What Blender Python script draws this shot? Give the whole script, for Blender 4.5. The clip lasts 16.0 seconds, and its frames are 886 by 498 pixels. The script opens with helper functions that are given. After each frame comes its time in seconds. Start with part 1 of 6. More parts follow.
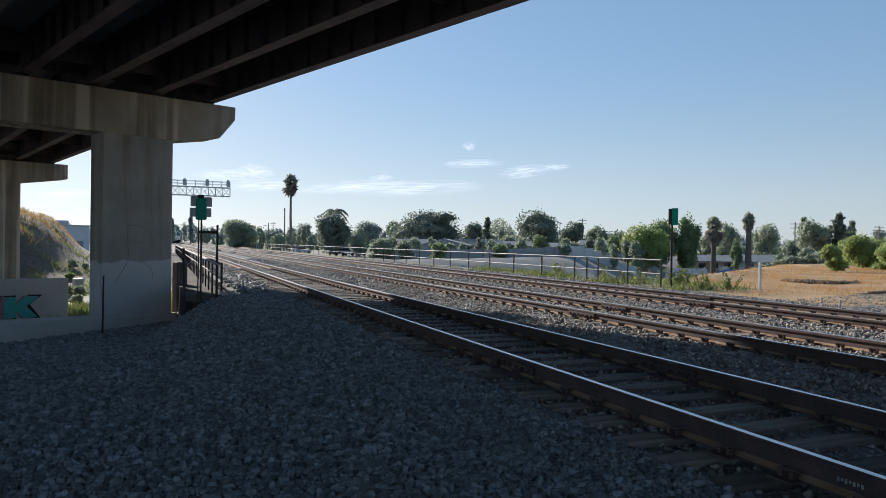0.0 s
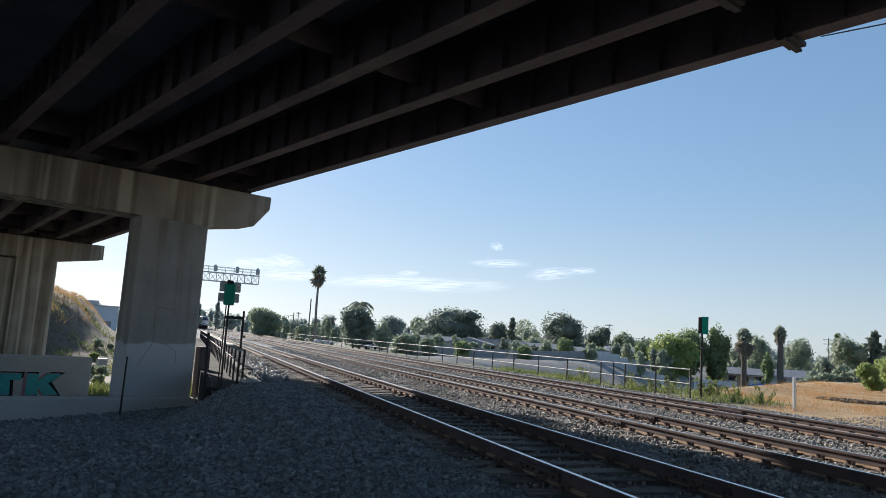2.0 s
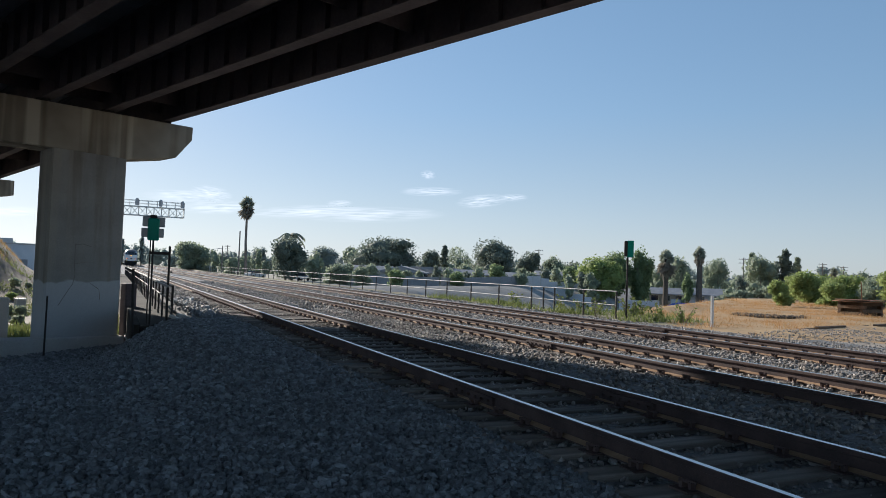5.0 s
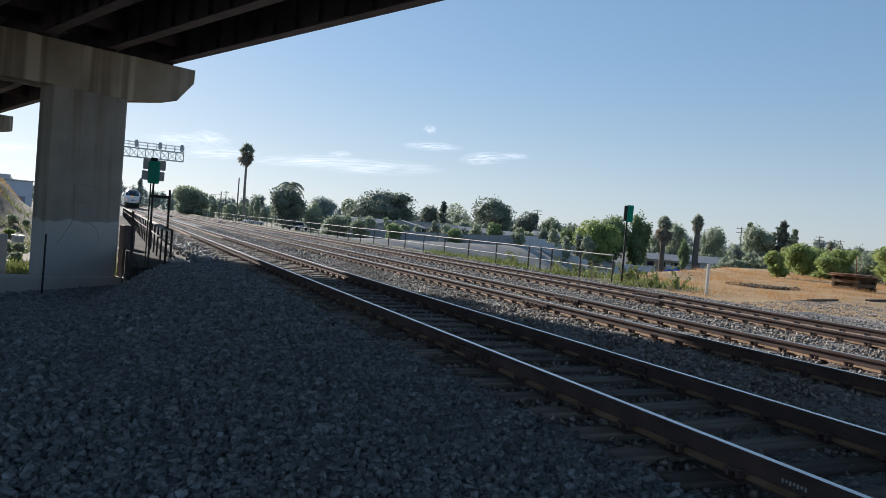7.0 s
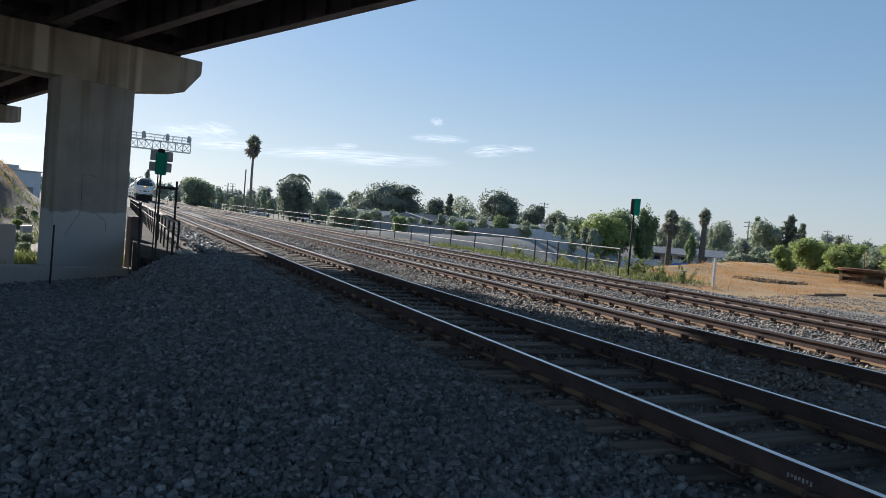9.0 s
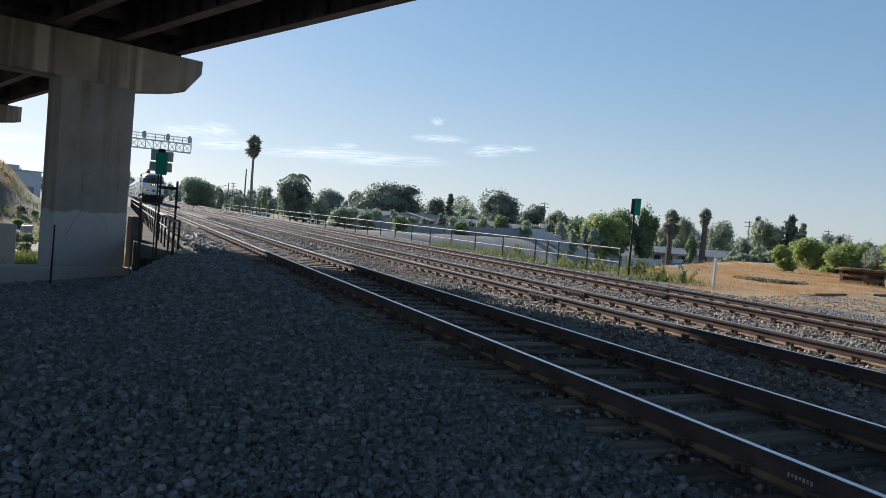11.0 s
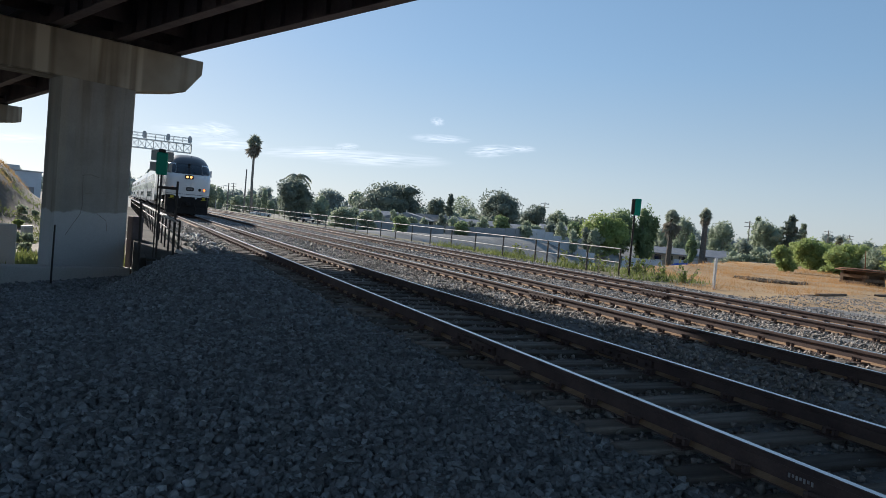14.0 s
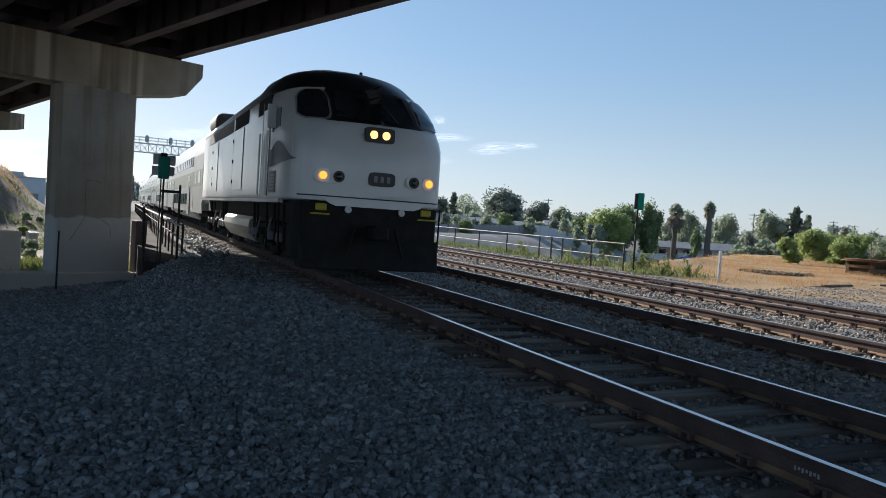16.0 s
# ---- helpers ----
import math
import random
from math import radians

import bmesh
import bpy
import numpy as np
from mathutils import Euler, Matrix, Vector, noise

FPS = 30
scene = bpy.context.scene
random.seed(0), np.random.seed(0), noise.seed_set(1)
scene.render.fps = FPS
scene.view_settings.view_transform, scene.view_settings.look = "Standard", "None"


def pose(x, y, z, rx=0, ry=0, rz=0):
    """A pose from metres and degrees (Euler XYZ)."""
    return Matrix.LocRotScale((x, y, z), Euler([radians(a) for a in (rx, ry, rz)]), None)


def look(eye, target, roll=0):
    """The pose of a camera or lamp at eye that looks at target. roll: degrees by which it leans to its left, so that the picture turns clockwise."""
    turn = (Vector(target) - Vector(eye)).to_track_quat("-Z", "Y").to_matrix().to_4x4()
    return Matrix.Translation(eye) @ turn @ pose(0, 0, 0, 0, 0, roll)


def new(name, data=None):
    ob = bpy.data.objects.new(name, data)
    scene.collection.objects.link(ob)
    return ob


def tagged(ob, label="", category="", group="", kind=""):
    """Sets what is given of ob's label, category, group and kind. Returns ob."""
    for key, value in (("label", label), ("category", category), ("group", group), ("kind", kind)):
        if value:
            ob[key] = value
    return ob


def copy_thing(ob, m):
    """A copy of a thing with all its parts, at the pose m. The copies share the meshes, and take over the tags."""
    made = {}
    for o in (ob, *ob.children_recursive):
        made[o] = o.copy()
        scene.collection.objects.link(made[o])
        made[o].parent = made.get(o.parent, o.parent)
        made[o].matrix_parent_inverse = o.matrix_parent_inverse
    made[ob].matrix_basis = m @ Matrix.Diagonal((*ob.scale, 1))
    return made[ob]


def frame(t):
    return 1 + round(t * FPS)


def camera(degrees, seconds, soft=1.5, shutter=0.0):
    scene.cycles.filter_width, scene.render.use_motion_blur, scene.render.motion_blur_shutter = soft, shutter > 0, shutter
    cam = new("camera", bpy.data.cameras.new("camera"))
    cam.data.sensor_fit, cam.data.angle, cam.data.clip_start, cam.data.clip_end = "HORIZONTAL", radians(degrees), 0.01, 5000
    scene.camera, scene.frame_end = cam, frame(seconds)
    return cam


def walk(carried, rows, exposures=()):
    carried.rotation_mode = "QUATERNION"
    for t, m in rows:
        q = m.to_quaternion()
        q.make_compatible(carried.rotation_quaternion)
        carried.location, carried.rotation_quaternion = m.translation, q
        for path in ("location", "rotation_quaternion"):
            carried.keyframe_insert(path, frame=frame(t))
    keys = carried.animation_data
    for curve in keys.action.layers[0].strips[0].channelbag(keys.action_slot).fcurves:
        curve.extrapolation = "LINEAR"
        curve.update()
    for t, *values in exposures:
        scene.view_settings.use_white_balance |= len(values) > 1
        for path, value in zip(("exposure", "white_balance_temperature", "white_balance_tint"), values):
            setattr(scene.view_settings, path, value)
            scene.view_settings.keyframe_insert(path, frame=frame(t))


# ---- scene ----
cam = camera(63.42, 16.0, soft=0.7)
PATH = [
    (0, look((0.047, -0.101, 1.233), (7.309, 18.534, 1.096), 0.87)),
    (0.5, look((0.083, -0.046, 1.210), (8.295, 18.038, 3.562), -1.40)),
    (1, look((0.073, -0.052, 1.210), (7.663, 18.250, 3.935), 0.38)),
    (1.5, look((0.070, -0.032, 1.207), (7.500, 18.334, 3.942), 1.01)),
    (2, look((0.041, -0.033, 1.194), (6.477, 18.731, 3.740), 3.76)),
    (2.5, look((0.043, -0.033, 1.185), (5.980, 18.929, 3.464), 3.97)),
    (3, look((0.103, -0.043, 1.193), (5.616, 19.069, 3.272), 1.82)),
    (3.5, look((0.099, -0.021, 1.223), (6.252, 18.709, 4.591), 1.61)),
    (4, look((0.112, -0.019, 1.205), (8.929, 17.607, 4.612), -0.28)),
    (4.2, look((0.101, 0.034, 1.216), (8.174, 18.187, 3.515), 1.05)),
    (6.3, look((0.013, -0.016, 1.225), (8.835, 17.933, 1.184), 3.02)),
    (6.5, look((0.009, -0.014, 1.229), (8.693, 18.002, 1.019), 3.71)),
    (7, look((-0.002, 0.001, 1.229), (8.462, 18.112, 0.670), 4.73)),
    (7.5, look((-0.004, -0.001, 1.228), (8.376, 18.144, 0.507), 4.97)),
    (8, look((-0.002, 0.001, 1.227), (8.337, 18.163, 0.448), 5.02)),
    (8.5, look((-0.003, 0.001, 1.229), (8.324, 18.168, 0.435), 5.02)),
    (9, look((-0.003, 0.001, 1.226), (8.320, 18.171, 0.448), 5.01)),
    (11.5, look((-0.003, 0.001, 1.227), (8.306, 18.176, 0.443), 5.01)),
    (12, look((-0.004, 0.001, 1.229), (8.303, 18.178, 0.447), 5.02)),
    (12.5, look((-0.003, 0.001, 1.228), (8.303, 18.178, 0.447), 5.02)),
    (13, look((-0.003, 0.001, 1.229), (8.303, 18.178, 0.447), 5.02)),
    (13.5, look((-0.003, 0.001, 1.229), (8.303, 18.178, 0.447), 5.02)),
    (14, look((-0.003, 0.004, 1.227), (8.304, 18.181, 0.447), 5.02)),
    (14.5, look((-0.002, 0.005, 1.228), (8.300, 18.184, 0.465), 5.04)),
    (15, look((-0.004, -0.001, 1.230), (8.286, 18.185, 0.476), 4.95)),
    (15.5, look((-0.006, -0.000, 1.227), (8.253, 18.198, 0.454), 4.59)),
    (16, look((0.028, 0.006, 1.226), (8.229, 18.229, 0.394), 3.89)),
]
walk(cam, PATH, exposures=[(0.0, 0.52, 5600, 10), (0.7, 0.62, 5600, 10), (3.2, 0.62, 5600, 10), (4.0, 0.46, 5600, 10), (6.5, 0.5, 5600, 10), (15.0, 0.5, 5600, 10), (16.0, 0.62, 5600, 10)])
# ---------- world, sun, exposure ----------
SUN_AZ, SUN_EL = radians(-11.7), radians(19.5)
sun_dir = Vector((math.sin(SUN_AZ) * math.cos(SUN_EL), math.cos(SUN_AZ) * math.cos(SUN_EL), math.sin(SUN_EL)))
world = bpy.data.worlds.new("sky")
scene.world = world
world.use_nodes = True
wn = world.node_tree
wn.nodes.clear()
sky = wn.nodes.new("ShaderNodeTexSky")
sky.sky_type = "NISHITA"
sky.sun_disc = False
sky.sun_elevation, sky.sun_rotation = SUN_EL, SUN_AZ
sky.air_density, sky.dust_density, sky.ozone_density = 1.0, 0.2, 2.5
bg = wn.nodes.new("ShaderNodeBackground")
bg.inputs["Strength"].default_value = 0.162
wo = wn.nodes.new("ShaderNodeOutputWorld")
# haze greys the sky towards the horizon
wt = wn.nodes.new("ShaderNodeTexCoord")
ws = wn.nodes.new("ShaderNodeSeparateXYZ")
wr = wn.nodes.new("ShaderNodeValToRGB")
wr.color_ramp.elements[0].position, wr.color_ramp.elements[0].color = 0.0, (0.55, 0.55, 0.55, 1)
wr.color_ramp.elements[1].position, wr.color_ramp.elements[1].color = 0.22, (0, 0, 0, 1)
wb = wn.nodes.new("ShaderNodeRGBToBW")
wg = wn.nodes.new("ShaderNodeMix")
wg.data_type, wg.blend_type = "RGBA", "MULTIPLY"
wg.inputs[0].default_value = 1.0
wg.inputs[7].default_value = (0.98, 1.0, 1.0, 1)
wm = wn.nodes.new("ShaderNodeMix")
wm.data_type = "RGBA"
wn.links.new(wt.outputs["Generated"], ws.inputs[0])
wn.links.new(ws.outputs[2], wr.inputs[0])
wy = wn.nodes.new("ShaderNodeGamma")
wy.inputs[1].default_value = 0.54
wh = wn.nodes.new("ShaderNodeHueSaturation")
wh.inputs["Saturation"].default_value = 1.16
wn.links.new(sky.outputs[0], wh.inputs["Color"])
wn.links.new(wh.outputs[0], wy.inputs[0])
wn.links.new(wy.outputs[0], wb.inputs[0])
wn.links.new(wb.outputs[0], wg.inputs[6])
wn.links.new(wr.outputs[0], wm.inputs[0])
wn.links.new(wy.outputs[0], wm.inputs[6])
wn.links.new(wg.outputs[2], wm.inputs[7])
wn.links.new(wm.outputs[2], bg.inputs["Color"])
wn.links.new(bg.outputs[0], wo.inputs["Surface"])
lamp = bpy.data.lights.new("sun", "SUN")
lamp.energy, lamp.angle, lamp.color = 5.0, radians(0.55), (1.0, 0.85, 0.66)
sun = new("sun", lamp)
sun.matrix_world = look(sun_dir * 60, (0, 0, 0))



# ---------- materials ----------
def mat(name, rough=0.8, metal=0.0, spec=0.3):
    m = bpy.data.materials.new(name)
    m.use_nodes = True
    nt = m.node_tree
    b = nt.nodes["Principled BSDF"]
    b.inputs["Roughness"].default_value, b.inputs["Metallic"].default_value = rough, metal
    b.inputs["Specular IOR Level"].default_value = spec
    return m, nt, b


def coords(nt, scale=(1, 1, 1), turn=0.0):
    tc = nt.nodes.new("ShaderNodeTexCoord")
    mp = nt.nodes.new("ShaderNodeMapping")
    mp.inputs["Scale"].default_value = scale
    mp.inputs["Rotation"].default_value = (0, 0, turn)
    nt.links.new(tc.outputs["Object"], mp.inputs["Vector"])
    return mp.outputs[0]


def noise_tex(nt, vec, scale, detail=4.0, rough=0.55):
    n = nt.nodes.new("ShaderNodeTexNoise")
    n.inputs["Scale"].default_value, n.inputs["Detail"].default_value = scale, detail
    n.inputs["Roughness"].default_value = rough
    nt.links.new(vec, n.inputs["Vector"])
    return n.outputs["Fac"]


def ramp(nt, fac, stops):
    r = nt.nodes.new("ShaderNodeValToRGB")
    e = r.color_ramp.elements
    while len(e) < len(stops):
        e.new(0.5)
    for k, (p, c) in enumerate(stops):
        e[k].position = p
        e[k].color = (*c, 1) if len(c) == 3 else c
    nt.links.new(fac, r.inputs[0])
    return r.outputs[0]


def mix(nt, fac, a, b, mode="MIX"):
    m = nt.nodes.new("ShaderNodeMix")
    m.data_type, m.blend_type = "RGBA", mode
    for sock, val in ((m.inputs[0], fac), (m.inputs[6], a), (m.inputs[7], b)):
        if isinstance(val, (int, float)):
            sock.default_value = val
        elif isinstance(val, tuple):
            sock.default_value = (*val, 1)
        else:
            nt.links.new(val, sock)
    return m.outputs[2]


def bump(nt, b, height, strength=0.4, dist=0.02):
    n = nt.nodes.new("ShaderNodeBump")
    n.inputs["Strength"].default_value, n.inputs["Distance"].default_value = strength, dist
    nt.links.new(height, n.inputs["Height"])
    nt.links.new(n.outputs[0], b.inputs["Normal"])


def surface(name, c1, c2, scale=3.0, fine=40.0, rough=0.8, metal=0.0, spec=0.3, stretch=(1, 1, 1), bumps=0.3, dist=0.01, lo=0.3, hi=0.7, per="", grit=0.72):
    """Two colours mixed by coarse and fine noise, with fine relief; per: 'object' or 'island' adds a random shift of brightness."""
    m, nt, b = mat(name, rough, metal, spec)
    v = coords(nt, stretch)
    f1 = noise_tex(nt, v, scale)
    f2 = noise_tex(nt, v, fine, 3.0)
    base = ramp(nt, f1, [(lo, c1), (hi, c2)])
    grain = ramp(nt, f2, [(0.25, (grit, grit, grit)), (0.75, (1.0, 1.0, 1.0))])
    col = mix(nt, 1.0, base, grain, "MULTIPLY")
    if per:
        if per == "object":
            r = nt.nodes.new("ShaderNodeObjectInfo").outputs["Random"]
        else:
            r = nt.nodes.new("ShaderNodeNewGeometry").outputs["Random Per Island"]
        col = mix(nt, 1.0, col, ramp(nt, r, [(0.0, (0.42, 0.42, 0.42)), (0.93, (0.95, 0.95, 0.95)), (1.0, (1.1, 1.1, 1.1))]), "MULTIPLY")
    nt.links.new(col, b.inputs["Base Color"])
    if bumps:
        bump(nt, b, f2, bumps, dist)
    return m


def glow(name, colour, power):
    m, nt, b = mat(name)
    b.inputs["Base Color"].default_value = (*colour, 1)
    b.inputs["Emission Color"].default_value = (*colour, 1)
    b.inputs["Emission Strength"].default_value = power
    return m


def leafy(name, c1, c2, trans=0.35):
    """Foliage: colour varies leaf by leaf, and light passes through."""
    m, nt, b = mat(name, 0.6, 0.0, 0.2)
    r = nt.nodes.new("ShaderNodeNewGeometry").outputs["Random Per Island"]
    n = noise_tex(nt, coords(nt), 0.5)
    col = mix(nt, n, ramp(nt, r, [(0.0, c1), (1.0, c2)]), c1)
    nt.links.new(col, b.inputs["Base Color"])
    t = nt.nodes.new("ShaderNodeBsdfTranslucent")
    nt.links.new(col, t.inputs["Color"])
    a = nt.nodes.new("ShaderNodeMixShader")
    a.inputs[0].default_value = trans
    nt.links.new(b.outputs[0], a.inputs[1])
    nt.links.new(t.outputs[0], a.inputs[2])
    nt.links.new(a.outputs[0], nt.nodes["Material Output"].inputs["Surface"])
    return m


def concrete(name, c1, c2, streak=(0.62, 0.58, 0.5), turn=0.0, amount=0.6):
    """Weathered cast concrete with rain streaks running down it."""
    m, nt, b = mat(name, 0.9, 0.0, 0.25)
    v = coords(nt)
    f1, f2 = noise_tex(nt, v, 0.7), noise_tex(nt, v, 30.0)
    base = ramp(nt, f1, [(0.3, c1), (0.7, c2)])
    vs = coords(nt, (1.5, 1.5, 0.07), turn)
    s1 = noise_tex(nt, vs, 1.0, 2.0)
    dark = ramp(nt, s1, [(0.36, (0.5, 0.45, 0.39)), (0.52, (1.0, 1.0, 1.0))])
    light = ramp(nt, noise_tex(nt, coords(nt, (2.1, 2.1, 0.05), turn), 1.3, 1.0), [(0.56, (0, 0, 0)), (0.66, (amount, amount, amount))])
    col = mix(nt, light, mix(nt, 0.8, base, dark, "MULTIPLY"), streak)
    col = mix(nt, 1.0, col, ramp(nt, f2, [(0.3, (0.82, 0.82, 0.82)), (0.7, (1, 1, 1))]), "MULTIPLY")
    nt.links.new(col, b.inputs["Base Color"])
    bump(nt, b, f2, 0.3, 0.01)
    return m


def glass(name, tint=(0.02, 0.025, 0.03)):
    m, nt, b = mat(name, 0.05, 0.0, 0.6)
    b.inputs["Base Color"].default_value = (*tint, 1)
    return m


M_GRAVEL = surface("ballast stone", (0.25, 0.27, 0.285), (0.57, 0.595, 0.615), 8.0, 60.0, 0.7, spec=0.5, per="island")
M_BALLAST = surface("rust dusted ballast", (0.27, 0.245, 0.225), (0.74, 0.675, 0.61), 8.0, 60.0, 0.85, per="island")
# Bed coloured darker than the stones to deepen the shade in their gaps.
M_GROUND = surface("gravel bed", (0.2, 0.2, 0.2), (0.3, 0.295, 0.29), 1.2, 22.0, 0.95, bumps=1.0, dist=0.05)
M_DIRT = surface("dry dirt", (0.34, 0.29, 0.225), (0.5, 0.44, 0.36), 0.6, 9.0, 0.95, bumps=0.6, dist=0.04)
M_SOIL = surface("dark crumbled soil", (0.15, 0.115, 0.085), (0.3, 0.235, 0.175), 2.0, 30.0, 0.95, per="island")
M_STRAW = surface("straw covered soil", (0.42, 0.27, 0.13), (0.55, 0.38, 0.2), 0.4, 6.0, 0.95, bumps=0.6, dist=0.05)
M_WEEDS = surface("weedy soil", (0.2, 0.18, 0.1), (0.34, 0.29, 0.17), 0.5, 8.0, 0.95, bumps=0.6, dist=0.05)
M_BED = surface("channel concrete", (0.2, 0.195, 0.185), (0.36, 0.345, 0.32), 0.35, 6.0, 0.95, bumps=0.2)
M_FAR = surface("suburban ground", (0.28, 0.26, 0.2), (0.38, 0.35, 0.28), 0.05, 1.0, 0.95)
M_RUST = surface("rusted rail steel", (0.075, 0.052, 0.052), (0.14, 0.095, 0.085), 3.0, 60.0, 0.75, 0.1, 0.4)
# Rust dust with low sunlight put into its colour, for rail feet and clips.
M_RUSTDUST_SUN = surface("sunlit orange rust dust", (0.3, 0.19, 0.115), (0.48, 0.33, 0.21), 3.0, 50.0, 0.9)
M_POLISH = surface("polished rail head", (0.55, 0.55, 0.56), (0.7, 0.7, 0.7), 5.0, 80.0, 0.3, 1.0, 0.5, (1, 0.05, 1), 0.1, 0.001)
M_TIE = surface("weathered timber tie", (0.2, 0.175, 0.155), (0.42, 0.37, 0.32), 2.0, 30.0, 0.9, stretch=(0.4, 6, 6), bumps=0.6, per="object")
M_CONC = concrete("stained pier concrete", (0.3, 0.262, 0.205), (0.44, 0.39, 0.305), streak=(0.58, 0.52, 0.41), amount=0.8)
M_GIRD = surface("dark painted girder steel", (0.1, 0.08, 0.082), (0.17, 0.135, 0.13), 0.5, 9.0, 0.75, lo=0.4, hi=0.62)
M_DECK = surface("grey deck underside", (0.2, 0.185, 0.19), (0.32, 0.3, 0.3), 0.4, 12.0, 0.9)
M_WALL = surface("painted over concrete", (0.58, 0.56, 0.52), (0.72, 0.7, 0.66), 0.5, 20.0, 0.9)
M_DARKIRON = surface("dark painted iron", (0.03, 0.026, 0.024), (0.06, 0.05, 0.045), 3.0, 40.0, 0.6, 0.3, 0.4)
M_GALV = surface("galvanised steel", (0.5, 0.5, 0.5), (0.62, 0.62, 0.62), 3.0, 40.0, 0.4, 0.8, 0.5)
M_WHITE = surface("white paint", (0.72, 0.72, 0.71), (0.8, 0.8, 0.8), 1.5, 30.0, 0.5, bumps=0.05)
M_GREEN = surface("green sign enamel", (0.008, 0.27, 0.18), (0.015, 0.33, 0.22), 2.0, 30.0, 0.4, bumps=0.05)
M_SIGNBACK = surface("weathered aluminium", (0.42, 0.43, 0.44), (0.55, 0.55, 0.56), 4.0, 40.0, 0.5, 0.6, 0.4)


# ---------- building helpers ----------
def mesh_of(bm, name):
    me = bpy.data.meshes.new(name)
    bm.normal_update()
    bm.to_mesh(me)
    bm.free()
    return me


def part(name, bm, material, parent=None, label="", m=None, smooth=False):
    """Links a bmesh (or a mesh) as one object under a thing or a part."""
    me = mesh_of(bm, name) if isinstance(bm, bmesh.types.BMesh) else bm
    for one in material if isinstance(material, (list, tuple)) else [material]:
        if len(me.materials) < (len(material) if isinstance(material, (list, tuple)) else 1):
            me.materials.append(one)
    if smooth:
        me.shade_smooth()
    ob = new(name, me)
    if parent is not None:
        ob.parent = parent
    if m is not None:
        ob.matrix_basis = m
    if label:
        tagged(ob, label)
    return ob


def thing(name, label, category, group="", kind="", m=None):
    ob = new(name)
    ob.empty_display_size = 0.2
    if m is not None:
        ob.matrix_basis = m
    return tagged(ob, label, category, group, kind)


def add_box(bm, x0, x1, y0, y1, z0, z1, m=None):
    vs = [bm.verts.new((x, y, z)) for x in (x0, x1) for y in (y0, y1) for z in (z0, z1)]
    if m is not None:
        for v in vs:
            v.co = m @ v.co
    for f in ((0, 1, 3, 2), (4, 6, 7, 5), (0, 4, 5, 1), (2, 3, 7, 6), (0, 2, 6, 4), (1, 5, 7, 3)):
        bm.faces.new([vs[i] for i in f])
    return vs


def box(x0, x1, y0, y1, z0, z1, bev=0.0, seg=1):
    bm = bmesh.new()
    add_box(bm, x0, x1, y0, y1, z0, z1)
    if bev:
        bmesh.ops.bevel(bm, geom=bm.edges[:], offset=bev, segments=seg, affect="EDGES", profile=0.5)
    return bm


def add_rod(bm, a, b, r0, r1=None, n=8, cap=True):
    a, b = Vector(a), Vector(b)
    r1 = r0 if r1 is None else r1
    d = (b - a).normalized()
    u = d.orthogonal().normalized()
    w = d.cross(u)
    ring = []
    for p, r in ((a, r0), (b, r1)):
        ring.append([bm.verts.new(p + r * (math.cos(k * math.tau / n) * u + math.sin(k * math.tau / n) * w)) for k in range(n)])
    for k in range(n):
        bm.faces.new((ring[0][k], ring[0][(k + 1) % n], ring[1][(k + 1) % n], ring[1][k]))
    if cap:
        bm.faces.new(ring[0][::-1])
        bm.faces.new(ring[1])


def rod(a, b, r0, r1=None, n=8):
    bm = bmesh.new()
    add_rod(bm, a, b, r0, r1, n)
    return bm


def prism(outline, a0, a1, axis="y", bev=0.0):
    """An outline of (u, v) swept from a0 to a1 along an axis: y sweeps (x, z), x sweeps (y, z), z sweeps (x, y)."""
    bm = bmesh.new()
    put = {"y": lambda u, v, a: (u, a, v), "x": lambda u, v, a: (a, u, v), "z": lambda u, v, a: (u, v, a)}[axis]
    r0 = [bm.verts.new(put(u, v, a0)) for u, v in outline]
    r1 = [bm.verts.new(put(u, v, a1)) for u, v in outline]
    k = len(outline)
    bm.faces.new(r0)
    bm.faces.new(r1[::-1])
    for i in range(k):
        bm.faces.new((r0[i], r1[i], r1[(i + 1) % k], r0[(i + 1) % k]))
    bmesh.ops.recalc_face_normals(bm, faces=bm.faces[:])
    if bev:
        bmesh.ops.bevel(bm, geom=bm.edges[:], offset=bev, segments=1, affect="EDGES")
    return bm


def raw_mesh(name, verts, faces):
    """A mesh straight from numpy arrays; faces all of one size."""
    me = bpy.data.meshes.new(name)
    k = faces.shape[1]
    me.vertices.add(len(verts))
    me.vertices.foreach_set("co", np.asarray(verts, np.float32).ravel())
    me.loops.add(faces.size)
    me.loops.foreach_set("vertex_index", faces.astype(np.int32).ravel())
    me.polygons.add(len(faces))
    me.polygons.foreach_set("loop_start", np.arange(0, faces.size, k, dtype=np.int32))
    me.update(calc_edges=True)
    me.validate()
    return me


def step(a, b, v):
    t = np.clip((v - a) / (b - a), 0, 1)
    return t * t * (3 - 2 * t)


